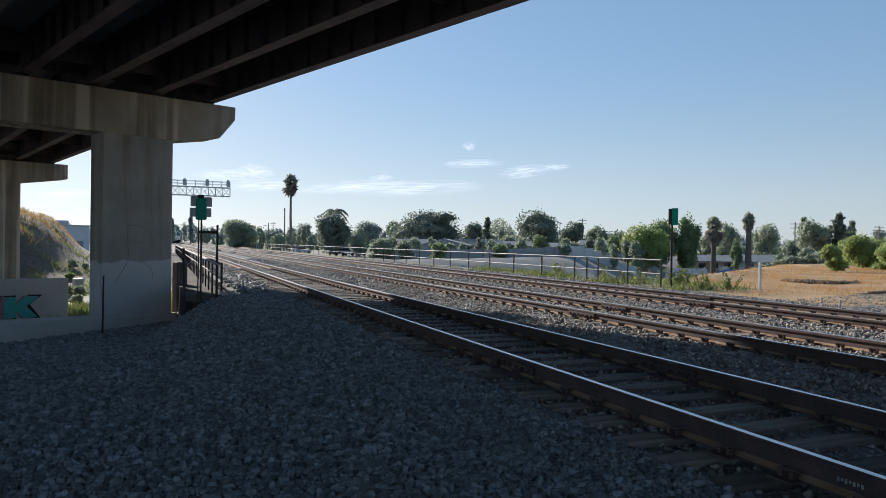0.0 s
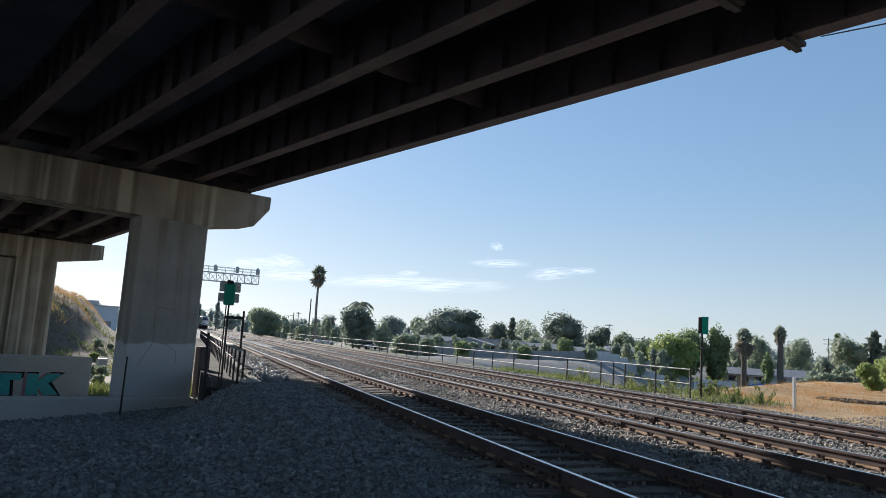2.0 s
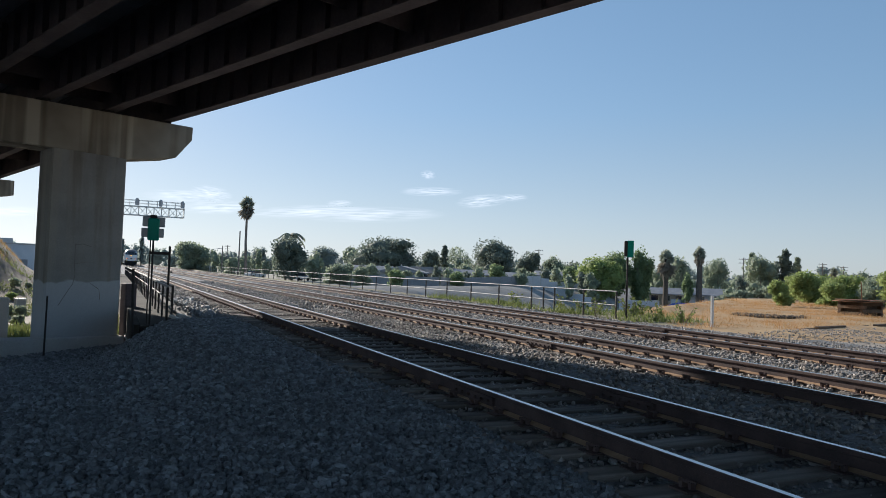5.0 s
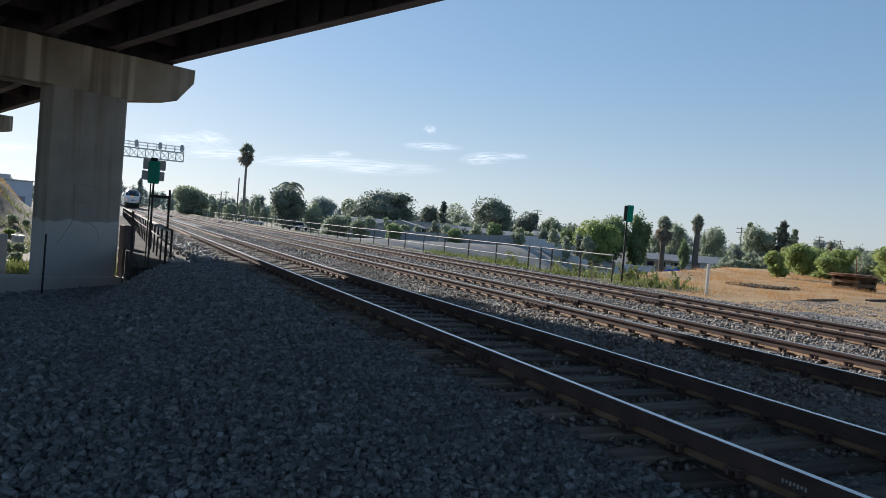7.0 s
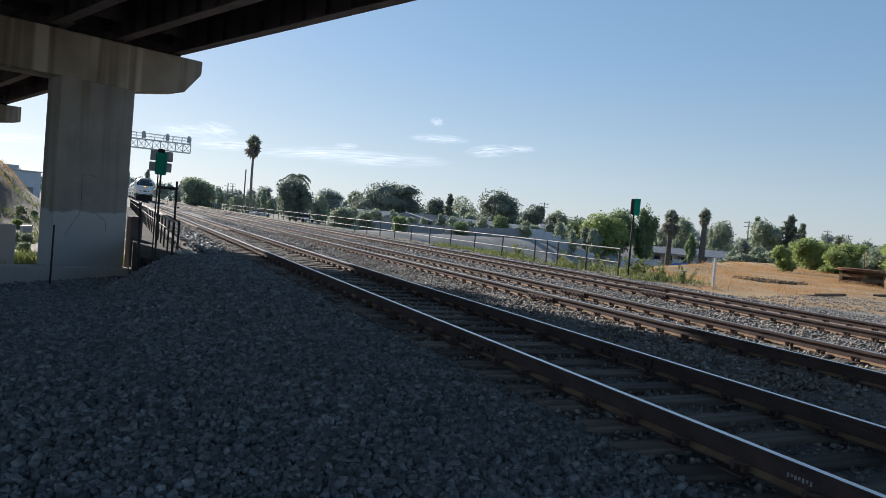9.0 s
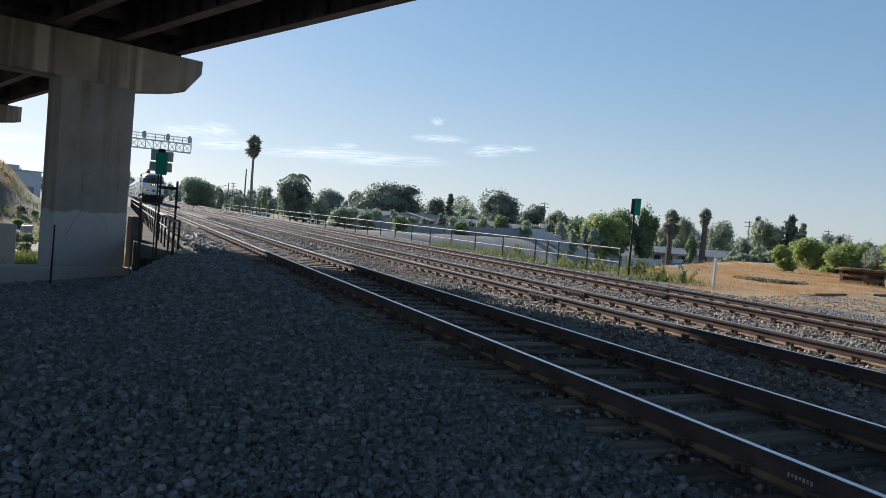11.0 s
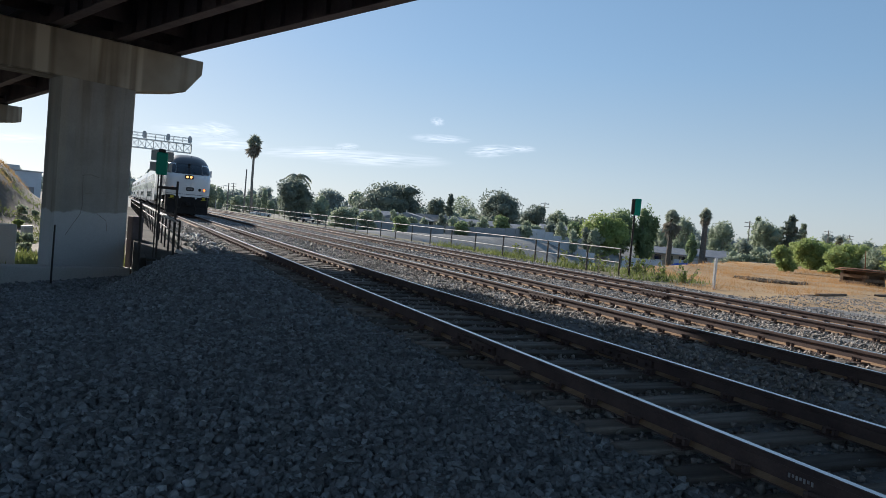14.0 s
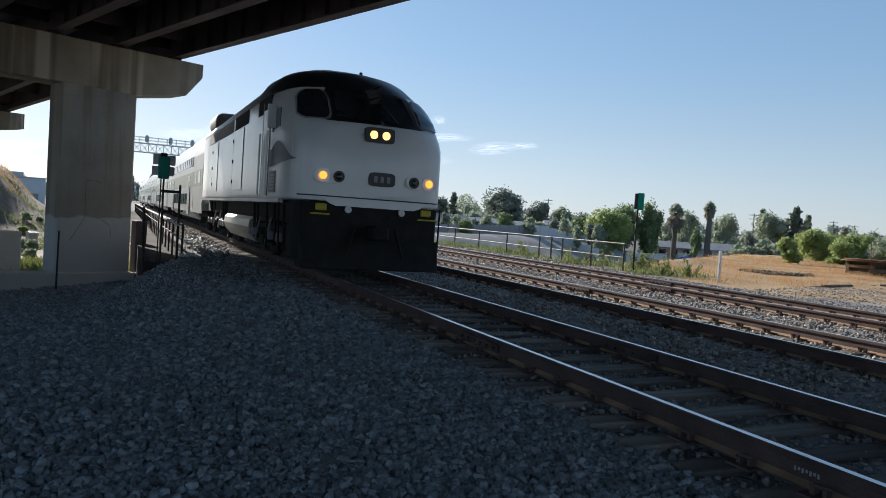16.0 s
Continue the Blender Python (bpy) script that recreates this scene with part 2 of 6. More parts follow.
# ---------- ground ----------
# z = 0 is the top of the rails, +y runs along the railway.
def ground_z(x, y):
    x, y = np.asarray(x, float), np.asarray(y, float)
    over = step(19.5, 24.0, y)
    left = step(1.75, -0.7, x) * (1 - over) + step(2.3, 1.9, x) * over
    drop = step(5.0, 30.0, y) * (1.75 + 0.09 * np.clip(-x, 0, 10))
    z = -0.235 - left * drop
    z = z + 0.018 * step(2.5, 2.9, x) * (1 - step(15.6, 16.4, x)) + 0.03 * step(6.2, 6.7, x) * (1 - step(14.4, 15.4, x))
    # low land past the pier and the grassy bank of the overpass approach
    z = z - left * 0.35 * step(30, 40, y)
    hill = step(-3.5, -18.0, x) * step(62.0, 92.0, y) * (1 - step(98.0, 125.0, y)) * (8.0 + 0.5 * np.sin(x * 0.9) + 0.4 * np.sin(y * 0.7 + x * 0.4))
    z = z + hill + left * step(70, 140, y) * 1.6
    # flood channel that runs off to the right behind the rail fence
    n = -0.6 * x + 0.8 * y
    cut = step(18.2, 22.5, x) * step(8.4, 14.0, n) * (1 - step(34.0, 45.0, n))
    z = z - cut * 3.7
    # slight swell of the far land
    far = step(17.5, 24, x) * step(38, 60, n)
    z = z - far * 1.05
    waste = step(19, 26, x) * (1 - step(6.0, 9.0, n))
    return z - 0.22 * waste + 0.05 * waste * np.sin(x * 0.7) * np.cos(y * 0.9)


def make_ground():
    def lines(fine, a, b, out):
        v = list(np.arange(a, b, fine))
        s = fine
        p = v[-1]
        while p < out:
            s *= 1.13
            p += s
            v.append(p)
        s, p = fine, a
        while p > -out:
            s *= 1.13
            p -= s
            v.insert(0, p)
        return np.array(v)
    xs, ys = lines(0.4, -14.0, 34.0, 2400), lines(0.5, -6.0, 42.0, 2400)
    gx, gy = np.meshgrid(xs, ys, indexing="ij")
    gz = ground_z(gx, gy)
    near = (np.abs(gx) < 40) & (np.abs(gy) < 60)
    gz = gz + near * np.random.normal(0, 0.012, gx.shape)
    verts = np.stack([gx, gy, gz], -1).reshape(-1, 3)
    i, j = np.meshgrid(np.arange(len(xs) - 1), np.arange(len(ys) - 1), indexing="ij")
    a = (i * len(ys) + j).ravel()
    faces = np.stack([a, a + len(ys), a + len(ys) + 1, a + 1], 1)
    me = raw_mesh("ground", verts, faces)
    for m in (M_GROUND, M_DIRT, M_STRAW, M_WEEDS, M_BED, M_FAR, M_SOIL):
        me.materials.append(m)
    c = verts[faces].mean(1)
    x, y = c[:, 0], c[:, 1]
    n = -0.6 * x + 0.8 * y
    wob = 1.2 * np.sin(x * 0.9 + 0.4 * y) + 0.8 * np.sin(y * 1.3 - x * 0.5)
    slot = np.zeros(len(c), np.int32)
    slot[(x > 17.2 + 0.3 * wob) & (y < 12 + wob)] = 1
    slot[(x > 16.4 + 0.25 * wob) & (y >= 12 + wob) & (n < 9)] = 2
    slot[(x > 16.0) & (x < 21 + wob) & (y > 19 + wob) & (n < 15)] = 3
    slot[(x > 20) & (n > 11.5 + 0.3 * wob) & (n < 45)] = 4
    slot[(x > 18) & (n >= 45)] = 5
    slot[(x > 16.2) & (x < 20) & (y > 30)] = 3
    slot[(x < 0.8) & (y > 31)] = 1
    # dark soil on the bank, also standing for the shade on its near face
    slot[(x < -2) & (y > 58 + wob)] = 6
    slot[(x < -60) | (y > 320) | (y < -40) & (x > 20)] = 5
    me.polygons.foreach_set("material_index", slot)
    me.shade_smooth()
    tagged(new("ground", me), "railway shoulder of grey crushed stone running into dry waste land", "ground", kind="structure")


make_ground()

# ---------- tracks ----------
TRACKS = (4.47, 8.41, 12.6)
RAIL = [(-0.07, -0.17), (0.07, -0.17), (0.07, -0.158), (0.012, -0.135), (0.01, -0.05), (0.034, -0.04), (0.036, -0.012), (0.026, -0.001), (-0.026, -0.001), (-0.036, -0.012), (-0.034, -0.04), (-0.01, -0.05), (-0.012, -0.135), (-0.07, -0.158)]


def rail_mesh():
    bm = bmesh.new()
    stops = [-30.0, 0.0, 12.0, 30.0, 60.0, 120.0, 250.0, 520.0]
    rings = [[bm.verts.new((u, y, v)) for u, v in RAIL] for y in stops]
    k = len(RAIL)
    for r0, r1 in zip(rings, rings[1:]):
        for i in range(k):
            f = bm.faces.new((r0[i], r1[i], r1[(i + 1) % k], r0[(i + 1) % k]))
            # foot tops take the brighter rust that imitates sun on them
            f.material_index = 1 if i == 7 else 2 if i in (2, 12) else 0
    bmesh.ops.recalc_face_normals(bm, faces=bm.faces[:])
    return mesh_of(bm, "rail")


def joint_bar_mesh():
    bm = bmesh.new()
    for side in (-1, 1):
        add_box(bm, side * 0.014, side * 0.045, -0.45, 0.45, -0.14, -0.05)
        for k in range(6):
            y = -0.375 + 0.15 * k
            add_rod(bm, (side * 0.045, y, -0.095), (side * 0.075, y, -0.095), 0.018, n=6)
    return mesh_of(bm, "joint_bar")


def clip_mesh():
    """A tie plate with two spikes or clips beside the rail foot."""
    bm = bmesh.new()
    add_box(bm, -0.18, 0.18, -0.09, 0.09, -0.172, -0.158)
    for side in (-1, 1):
        add_box(bm, side * 0.075, side * 0.115, -0.05, -0.02, -0.16, -0.115)
        add_box(bm, side * 0.075, side * 0.13, 0.02, 0.05, -0.16, -0.105)
        add_rod(bm, (side * 0.07, -0.05, -0.12), (side * 0.13, 0.05, -0.11), 0.014, n=5)
    return mesh_of(bm, "rail_clip")


def make_tracks():
    rail, bar, clip = rail_mesh(), joint_bar_mesh(), clip_mesh()
    tie = box(-1.3, 1.3, -0.115, 0.115, -0.4, -0.17, 0.012)
    tie_me = mesh_of(tie, "tie")
    labels = ("main track in shade under the bridge, rusty rails with polished heads", "middle track, rusty rails on timber ties", "far track beside the fence, rusty rails on timber ties")
    for n, x in enumerate(TRACKS):
        t = thing("railway_track", labels[n], "railway track", "tracks", m=pose(x, 0, 0))
        for side in (-1, 1):
            part("rail", rail, [M_RUST, M_POLISH, M_RUSTDUST_SUN], t, m=pose(side * 0.753, 0, 0))
        pitch = 0.52
        for k in range(150):
            y = -4.0 + pitch * k
            part("tie", tie_me, M_TIE, t, m=pose(random.uniform(-0.05, 0.05), y + random.uniform(-0.03, 0.03), random.uniform(-0.012, 0.006), 0, 0, random.uniform(-1.2, 1.2)))
        bm = bmesh.new()
        for k in range(150, 520):
            y = -4.0 + pitch * k
            add_box(bm, -1.3, 1.3, y - 0.115, y + 0.115, -0.4, -0.172)
        tagged(part("tie_row", bm, M_TIE, t), kind="stuff")
        # clips: plain rust on the shaded track, sun-coloured rust on the other two
        for k in range(75):
            for side in (-1, 1):
                part("rail_clip", clip, M_RUST if n == 0 else M_RUSTDUST_SUN, t, m=pose(side * 0.753, -2.0 + pitch * (k + 4) - 2.08, 0))
        for side, y in JOINTS[n]:
            part("joint_bar", bar, M_RUST, t, "bolted rail joint bar", m=pose(side * 0.753, y, 0))
        if n == 0:
            # chalked figures on the rail web, shown as plain bars
            for k in range(7):
                part("chalk_mark", box(-0.768, -0.764, 2.76 + 0.026 * k, 2.774 + 0.026 * k, -0.105 + 0.008 * (k % 2), -0.078), M_SIGNBACK, t)
JOINTS = (((-1, 7.0), (1, 6.3)), ((-1, 11.9), (1, 13.0)), ((-1, 13.5), (1, 15.2)))

# ---------- road overpass, set 21.5 degrees off the railway ----------
# Local frame of the overpass: x across it, y along it.
OVER = pose(0, 0, 0, 0, 0, 21.5)
GIRDER_EDGES = [13.45 - 2.31 * k for k in range(10)]


def soffit(y):
    return 7.37 - 0.012 * y if y < 28.9 else 7.023 - 0.006 * (y - 28.9)


def bend(y):
    """How far the overpass has swung to one side past the first pier."""
    return 0.054 * max(0.0, y - 28.9)


def girder(s, y0, y1):
    """A steel plate girder whose bottom flange ends at s."""
    c = s - 0.2
    prof = [(-0.2, 0), (0.2, 0), (0.2, 0.045), (0.012, 0.05), (0.012, 1.24), (0.2, 1.25), (0.2, 1.3), (-0.2, 1.3), (-0.2, 1.25), (-0.012, 1.24), (-0.012, 0.05), (-0.2, 0.045)]
    bm = bmesh.new()
    r0 = [bm.verts.new((c + u + bend(y0), y0, v + soffit(y0 + 0.01))) for u, v in prof]
    r1 = [bm.verts.new((c + u + bend(y1), y1, v + soffit(y1 - 0.01))) for u, v in prof]
    k = len(prof)
    bm.faces.new(r0)
    bm.faces.new(r1[::-1])
    for i in range(k):
        bm.faces.new((r0[i], r1[i], r1[(i + 1) % k], r0[(i + 1) % k]))
    bmesh.ops.recalc_face_normals(bm, faces=bm.faces[:])
    return bm


def make_overpass():
    over = thing("road_overpass", "road overpass on rows of deep steel girders, dark underneath", "bridge", kind="structure", m=OVER)
    lo = GIRDER_EDGES[-1] - 1.6
    plate = mesh_of(box(-0.078, 0.078, 0, 0.02, 0.06, 1.23), "stiffener")
    for y0, y1 in ((-24.0, 28.85), (28.86, 58.95), (59.05, 88.0)):
        for s in GIRDER_EDGES:
            beam = part("girder", girder(s, y0, y1), M_GIRD, over)
            if y0 < 0 and s > 3.0:
                # web stiffeners on the spans overhead
                for k in range(21):
                    y = 2.2 + 1.25 * k
                    for side in (-1, 1):
                        part("stiffener", plate, M_GIRD, beam, m=pose(s - 0.2 + side * 0.092, y, soffit(y)))
        za, zb = soffit(y0 + 0.01) + 1.302, soffit(y1 - 0.01) + 1.302

        def slab(a, b, low, high):
            bm = bmesh.new()
            vs = [bm.verts.new((s + bend(y), y, z + h)) for y, z in ((y0, za), (y1, zb)) for s in (a, b) for h in (low, high)]
            for f in ((0, 1, 3, 2), (4, 6, 7, 5), (0, 4, 5, 1), (2, 3, 7, 6), (0, 2, 6, 4), (1, 5, 7, 3)):
                bm.faces.new([vs[k] for k in f])
            bmesh.ops.recalc_face_normals(bm, faces=bm.faces[:])
            return bm
        part("deck", slab(lo, 14.0, 0, 0.22), M_DECK, over)
        part("parapet", slab(13.7, 14.0, 0.222, 1.05), M_CONC, over)
        part("parapet", slab(lo, lo + 0.3, 0.222, 1.05), M_CONC, over)
        for y in (y0 + 0.6, y0 + (y1 - y0) * 0.3, (y0 + y1) / 2, y0 + (y1 - y0) * 0.72, y1 - 1.3):
            for s in GIRDER_EDGES[1:]:
                z = soffit(y)
                part("cross_frame", box(s - 0.18 + bend(y), s + 2.09 + bend(y), y, y + 0.03, z + 0.45, z + 1.2), M_GIRD, over)
    for s, y in ((13.36, 5.7), (11.05, 5.75)):
        z = soffit(y)
        b = bmesh.new()
        add_box(b, s - 0.42, s + 0.18, y - 0.16, y + 0.16, z - 0.09, z - 0.004)
        add_box(b, s - 0.5, s + 0.26, y - 0.05, y + 0.07, z - 0.14, z - 0.09)
        part("girder_bracket", b, M_DARKIRON, over, "dark steel bracket under a girder")
    b = bmesh.new()
    pts = [Vector((13.6, 5.3 - 1.1 * k, 7.36 - 0.085 * k + 0.004 * k * k)) for k in range(12)]
    for p, q in zip(pts, pts[1:]):
        add_rod(b, p, q, 0.012, n=6, cap=False)
    part("cable", b, M_DARKIRON, over, "thin black cable along the deck edge")


def make_pier(y0, base, top, low, second):
    """A bent: two columns, a cap with a bevelled overhang, bearings. y0: its face towards the railway shoulder."""
    p = thing("bridge_pier", "stained concrete bridge pier with a wide cap beam" if not second else "farther concrete bridge pier with a walled lower half", "bridge pier", "piers", m=OVER)
    k = bend(y0)
    if second:
        out = [(-9.4, low), (12.9 - k, low), (14.2, low + 0.45), (14.2, top), (-9.4, top)]
    else:
        out = [(-9.4, low), (8.85, low), (11.55, low - 0.06), (13.5, low + 0.27), (14.18, low + 1.1), (14.2, top), (-9.4, top)]
    part("cap_beam", prism([(u + k, v) for u, v in out], y0, y0 + 1.5, "y", 0.03), M_CONC, p)
    for c in (10.2, 1.63, -6.94) if not second else (11.35, 2.8):
        cols = prism([(c - 1.35, y0 + 0.02), (c + 1.35, y0 + 0.02), (c + 1.35, y0 + 1.35), (c - 1.35, y0 + 1.35)], base - 1.2, low + 0.1, "z", 0.06)
        part("column", cols, M_COLUMN if not second else M_CONC, p)
    for s in GIRDER_EDGES:
        z = soffit(y0 + (0.1 if not second else 0.4))
        part("bearing_pad", box(s - 0.5 + k, s - 0.1 + k, y0 + 0.25, y0 + 0.65, top, z), M_DARKIRON, p)
    if second:
        # infill wall with a boarded opening
        q = y0 + 0.35
        part("infill_wall", box(4.2, 9.98, q, q + 0.4, 2.7, low - 0.12), M_CONC, p)
        part("infill_wall", box(7.55, 9.98, q, q + 0.4, base - 1, 2.7), M_CONC, p)
        part("infill_wall", box(4.2, 7.55, q, q + 0.4, base - 1, 0.1), M_CONC, p)
        # dark strip added in place of the shade in the slit under the cap
        part("shadow_gap", box(4.2, 9.98, q - 0.02, q + 0.3, low - 0.115, low - 0.01), M_DARKIRON, p)
        part("boarded_opening", box(4.2, 7.55, q + 0.25, q + 0.38, 0.1, 2.7), M_DARKIRON, p, "dark boarded opening")
    return p


def painted_column():
    """Column concrete whose lower part is painted over in paler grey up to a ragged edge."""
    m, nt, b = mat("pier column concrete", 0.9, 0.0, 0.25)
    v = coords(nt)
    f1, f2 = noise_tex(nt, v, 0.8), noise_tex(nt, v, 30.0)
    base = ramp(nt, f1, [(0.3, (0.29, 0.277, 0.252)), (0.7, (0.39, 0.37, 0.335))])
    streak = ramp(nt, noise_tex(nt, coords(nt, (1.5, 1.5, 0.06)), 1.0, 3.0), [(0.52, (0, 0, 0)), (0.66, (0.6, 0.6, 0.6))])
    col = mix(nt, streak, base, (0.42, 0.38, 0.31))
    dark = ramp(nt, noise_tex(nt, coords(nt, (1.9, 1.9, 0.09)), 1.0, 4.0), [(0.34, (0.66, 0.6, 0.53)), (0.5, (1, 1, 1))])
    col = mix(nt, 0.8, col, dark, "MULTIPLY")
    sep = nt.nodes.new("ShaderNodeSeparateXYZ")
    nt.links.new(v, sep.inputs[0])
    wob = nt.nodes.new("ShaderNodeMath")
    wob.operation = "MULTIPLY_ADD"
    wob.inputs[1].default_value = -0.55
    nt.links.new(noise_tex(nt, v, 0.9, 3.0), wob.inputs[0])
    nt.links.new(sep.outputs[2], wob.inputs[2])
    edge = ramp(nt, wob.outputs[0], [(0.1, (1, 1, 1)), (0.17, (0, 0, 0))])
    col = mix(nt, edge, col, (0.54, 0.54, 0.535))
    col = mix(nt, 1.0, col, ramp(nt, f2, [(0.3, (0.82, 0.82, 0.82)), (0.7, (1, 1, 1))]), "MULTIPLY")
    nt.links.new(col, b.inputs["Base Color"])
    bump(nt, b, f2, 0.3, 0.01)
    return m


M_COLUMN = painted_column()
make_overpass()
make_pier(28.3, -1.65, 6.9, 5.25, False)
make_pier(58.3, -2.6, 6.72, 5.2, True)


def make_low_walls():
    w = thing("footing_wall", "low concrete footing wall joining the pier columns", "wall", kind="structure", m=OVER)
    part("wall_body", box(-14, 11.62, 27.9, 28.9, -4.0, -1.66, 0.03), M_WALL, w)
    g = thing("crash_wall", "low concrete wall with turquoise graffiti letters beneath the overpass", "wall", kind="structure", m=OVER)
    part("wall_body", box(-13, 9.3, 34.0, 34.4, -4.0, -0.5, 0.03), M_WALL, g)
    # sprayed letters
    teal = surface("turquoise spray paint", (0.1, 0.5, 0.5), (0.16, 0.6, 0.57), 3.0, 30.0, 0.7, bumps=0)
    black = surface("black spray paint", (0.012, 0.012, 0.012), (0.03, 0.03, 0.03), 3.0, 30.0, 0.7, bumps=0)
    pink = surface("dusty pink spray paint", (0.4, 0.22, 0.25), (0.45, 0.3, 0.3), 3.0, 30.0, 0.7, bumps=0)
    tee = [(0, 1), (1, 1), (1, 0.7), (0.66, 0.7), (0.7, 0.02), (0.32, 0), (0.35, 0.7), (0, 0.68)]
    kay = [(0, 1), (0.36, 1), (0.35, 0.64), (0.62, 1.02), (1.05, 1), (0.66, 0.55), (1.0, 0.03), (0.56, 0), (0.36, 0.36), (0.38, 0.02), (0, 0)]
    bar = [(0, 1), (0.34, 1), (0.34, 0), (0, 0)]
    for shape, x0, wide in ((bar, 3.35, 0.9), (tee, 4.0, 1.2), (tee, 5.45, 1.2), (kay, 6.85, 1.25)):
        for mt, grow, dx, off in ((black, 0.075, 0.05, 0.004), (pink, 0.03, -0.1, 0.006), (teal, 0.0, 0.0, 0.009)):
            cx, cz = sum(p[0] for p in shape) / len(shape), 0.5
            out = []
            for u, v in shape:
                x, z = x0 + u * wide + dx, -2.14 + 0.88 * v
                out.append((x + math.copysign(grow, u - cx), z + math.copysign(grow, v - cz)))
            part("graffiti_letter", prism(out, 34.0 - off, 34.0 - off + 0.003, "y"), mt, g, "turquoise sprayed letter" if mt is teal else "")
    sp = thing("marker_stake", "thin dark iron stake standing in the gravel", "stake", m=OVER @ pose(8.4, 26.6, float(ground_z(8.4 * 0.93 - 26.6 * 0.3665, 8.4 * 0.3665 + 26.6 * 0.93)) - 0.3))
    part("post", rod((0, 0, 0), (0.02, 0, 2.35), 0.035, 0.03), M_DARKIRON, sp)


make_low_walls()


def make_abutment():
    a = thing("rail_abutment", "weathered concrete abutment blocks of the small rail bridge", "abutment", kind="structure")
    part("corner_post", box(11.72, 12.15, 28.2, 28.7, -3.0, 0.35, 0.03), M_GIRD, a, m=OVER)
    ip = thing("iron_post", "slim dark iron post beside the column", "post", m=pose(0.6, 20.5, 0))
    part("post", rod((0.02, 0, -1.6), (-0.05, 0, 1.02), 0.035, n=8), M_DARKIRON, ip)
    p = thing("scrap_pipe", "short pale scrap pipes lying by the handrail end", "pipe", m=pose(1.75, 20.6, -0.32))
    part("pipe", rod((0.0, 0.5, 0.1), (0.35, -0.35, 0.02), 0.06, n=10), M_WALL, p)
    part("pipe", rod((-0.2, 0.4, 0.08), (0.1, -0.4, 0.0), 0.05, n=10), M_WALL, p)


make_abutment()


def make_cracks():
    """A jagged crack and a scrawl on the face of the near column."""
    w = [o for o in bpy.data.objects if o.name == "column"][0]
    for pts in (((9.82, 1.75), (9.83, 1.1), (9.86, 0.62), (9.8, 0.3), (9.6, -0.02), (9.33, -0.5)), ((9.8, 1.75), (10.1, 1.8), (10.42, 1.7)), ((9.85, 1.05), (10.2, 1.12), (10.62, 1.15)), ((10.4, 0.35), (10.75, 0.1), (10.8, -0.3))):
        b = bmesh.new()
        for p, q in zip(pts, pts[1:]):
            add_rod(b, (p[0], 28.318, p[1]), (q[0], 28.318, q[1]), 0.009, n=5, cap=False)
        part("crack", b, M_TIE, w, "dark hairline crack")


make_cracks()


# ---------- rail fences, signals, posts ----------
def make_fence():
    f = thing("pipe_fence", "long two-rail metal pipe fence beside the far track", "fence", m=pose(17.0, 0, 0))
    ys = [21.42, 23.45, 25.5, 27.33] + [27.33 + 2.955 * k for k in range(1, 45)]
    post = mesh_of(rod((0, 0, -0.45), (0, 0, 0.77), 0.036, n=8), "post")
    for y in ys:
        part("post", post, M_FENCEPOST, f, m=pose(0, y, 0))
    part("post", post, M_FENCEPOST, f, m=pose(0, 26.35, 0))
    for z in (0.77, 0.26):
        part("rail", rod((0, 21.42, z), (0, 26.3, z), 0.024), M_FENCE, f, "pale galvanised pipe")
        part("rail", rod((0, 26.42, z), (0, ys[-1], z), 0.024), M_FENCE, f, "pale galvanised pipe")


M_FENCE = surface("old galvanised pipe", (0.3, 0.3, 0.29), (0.42, 0.41, 0.39), 2.0, 30.0, 0.6, 0.1, 0.3)
M_FENCEPOST = surface("rusty fence post", (0.1, 0.085, 0.075), (0.2, 0.17, 0.14), 2.0, 30.0, 0.7, 0.2, 0.3)


# Very dark base colour stands for the shade beside and under the walkway.
M_BRIDGESIDE = surface("shade-darkened bridge side", (0.04, 0.037, 0.033), (0.08, 0.073, 0.063), 0.6, 20.0, 0.95, spec=0.1)


def make_guardrail():
    """Handrail of the walkway that leads over the rail bridge."""
    f = thing("walkway_handrail", "dark steel handrail along the walkway beside the track", "railing", m=pose(1.58, 0, 0))
    post = mesh_of(box(-0.028, 0.028, -0.028, 0.028, -0.9, 0.6, 0.005), "post")
    ys = [21.0 + 2.05 * k for k in range(42)]
    for y in ys:
        part("post", post, M_DARKIRON, f, m=pose(0, y, 0))
    for z in (0.57, 0.16):
        part("rail", box(-0.03, 0.03, 21.0, ys[-1], z - 0.022, z + 0.022, 0.005), M_DARKIRON, f)
    part("rail", box(-0.13, -0.07, 21.4, ys[-1], 0.53, 0.59, 0.006), M_FENCE, f, "worn bright pipe")
    # solid slab for an open grating; its dark colour imitates the shade beneath
    part("walkway", box(-0.75, 0.5, 21.6, ys[-1], -0.62, -0.55), M_BRIDGESIDE, f, "steel grating walkway darkened for the shade below")
    part("edge_beam", box(-0.95, -0.75, 22.0, ys[-1], -3.4, -0.55, 0.02), M_BRIDGESIDE, f, "side of the rail bridge, coloured dark for shade")
    for k in range(14):
        y = 23.5 + 3.1 * k
        part("ledge", box(-1.0, -0.95, y, y + 0.9, -1.28 - 0.2 * (k % 3), -1.22 - 0.2 * (k % 3), 0.01), M_FENCE, f, "short pale ledge")


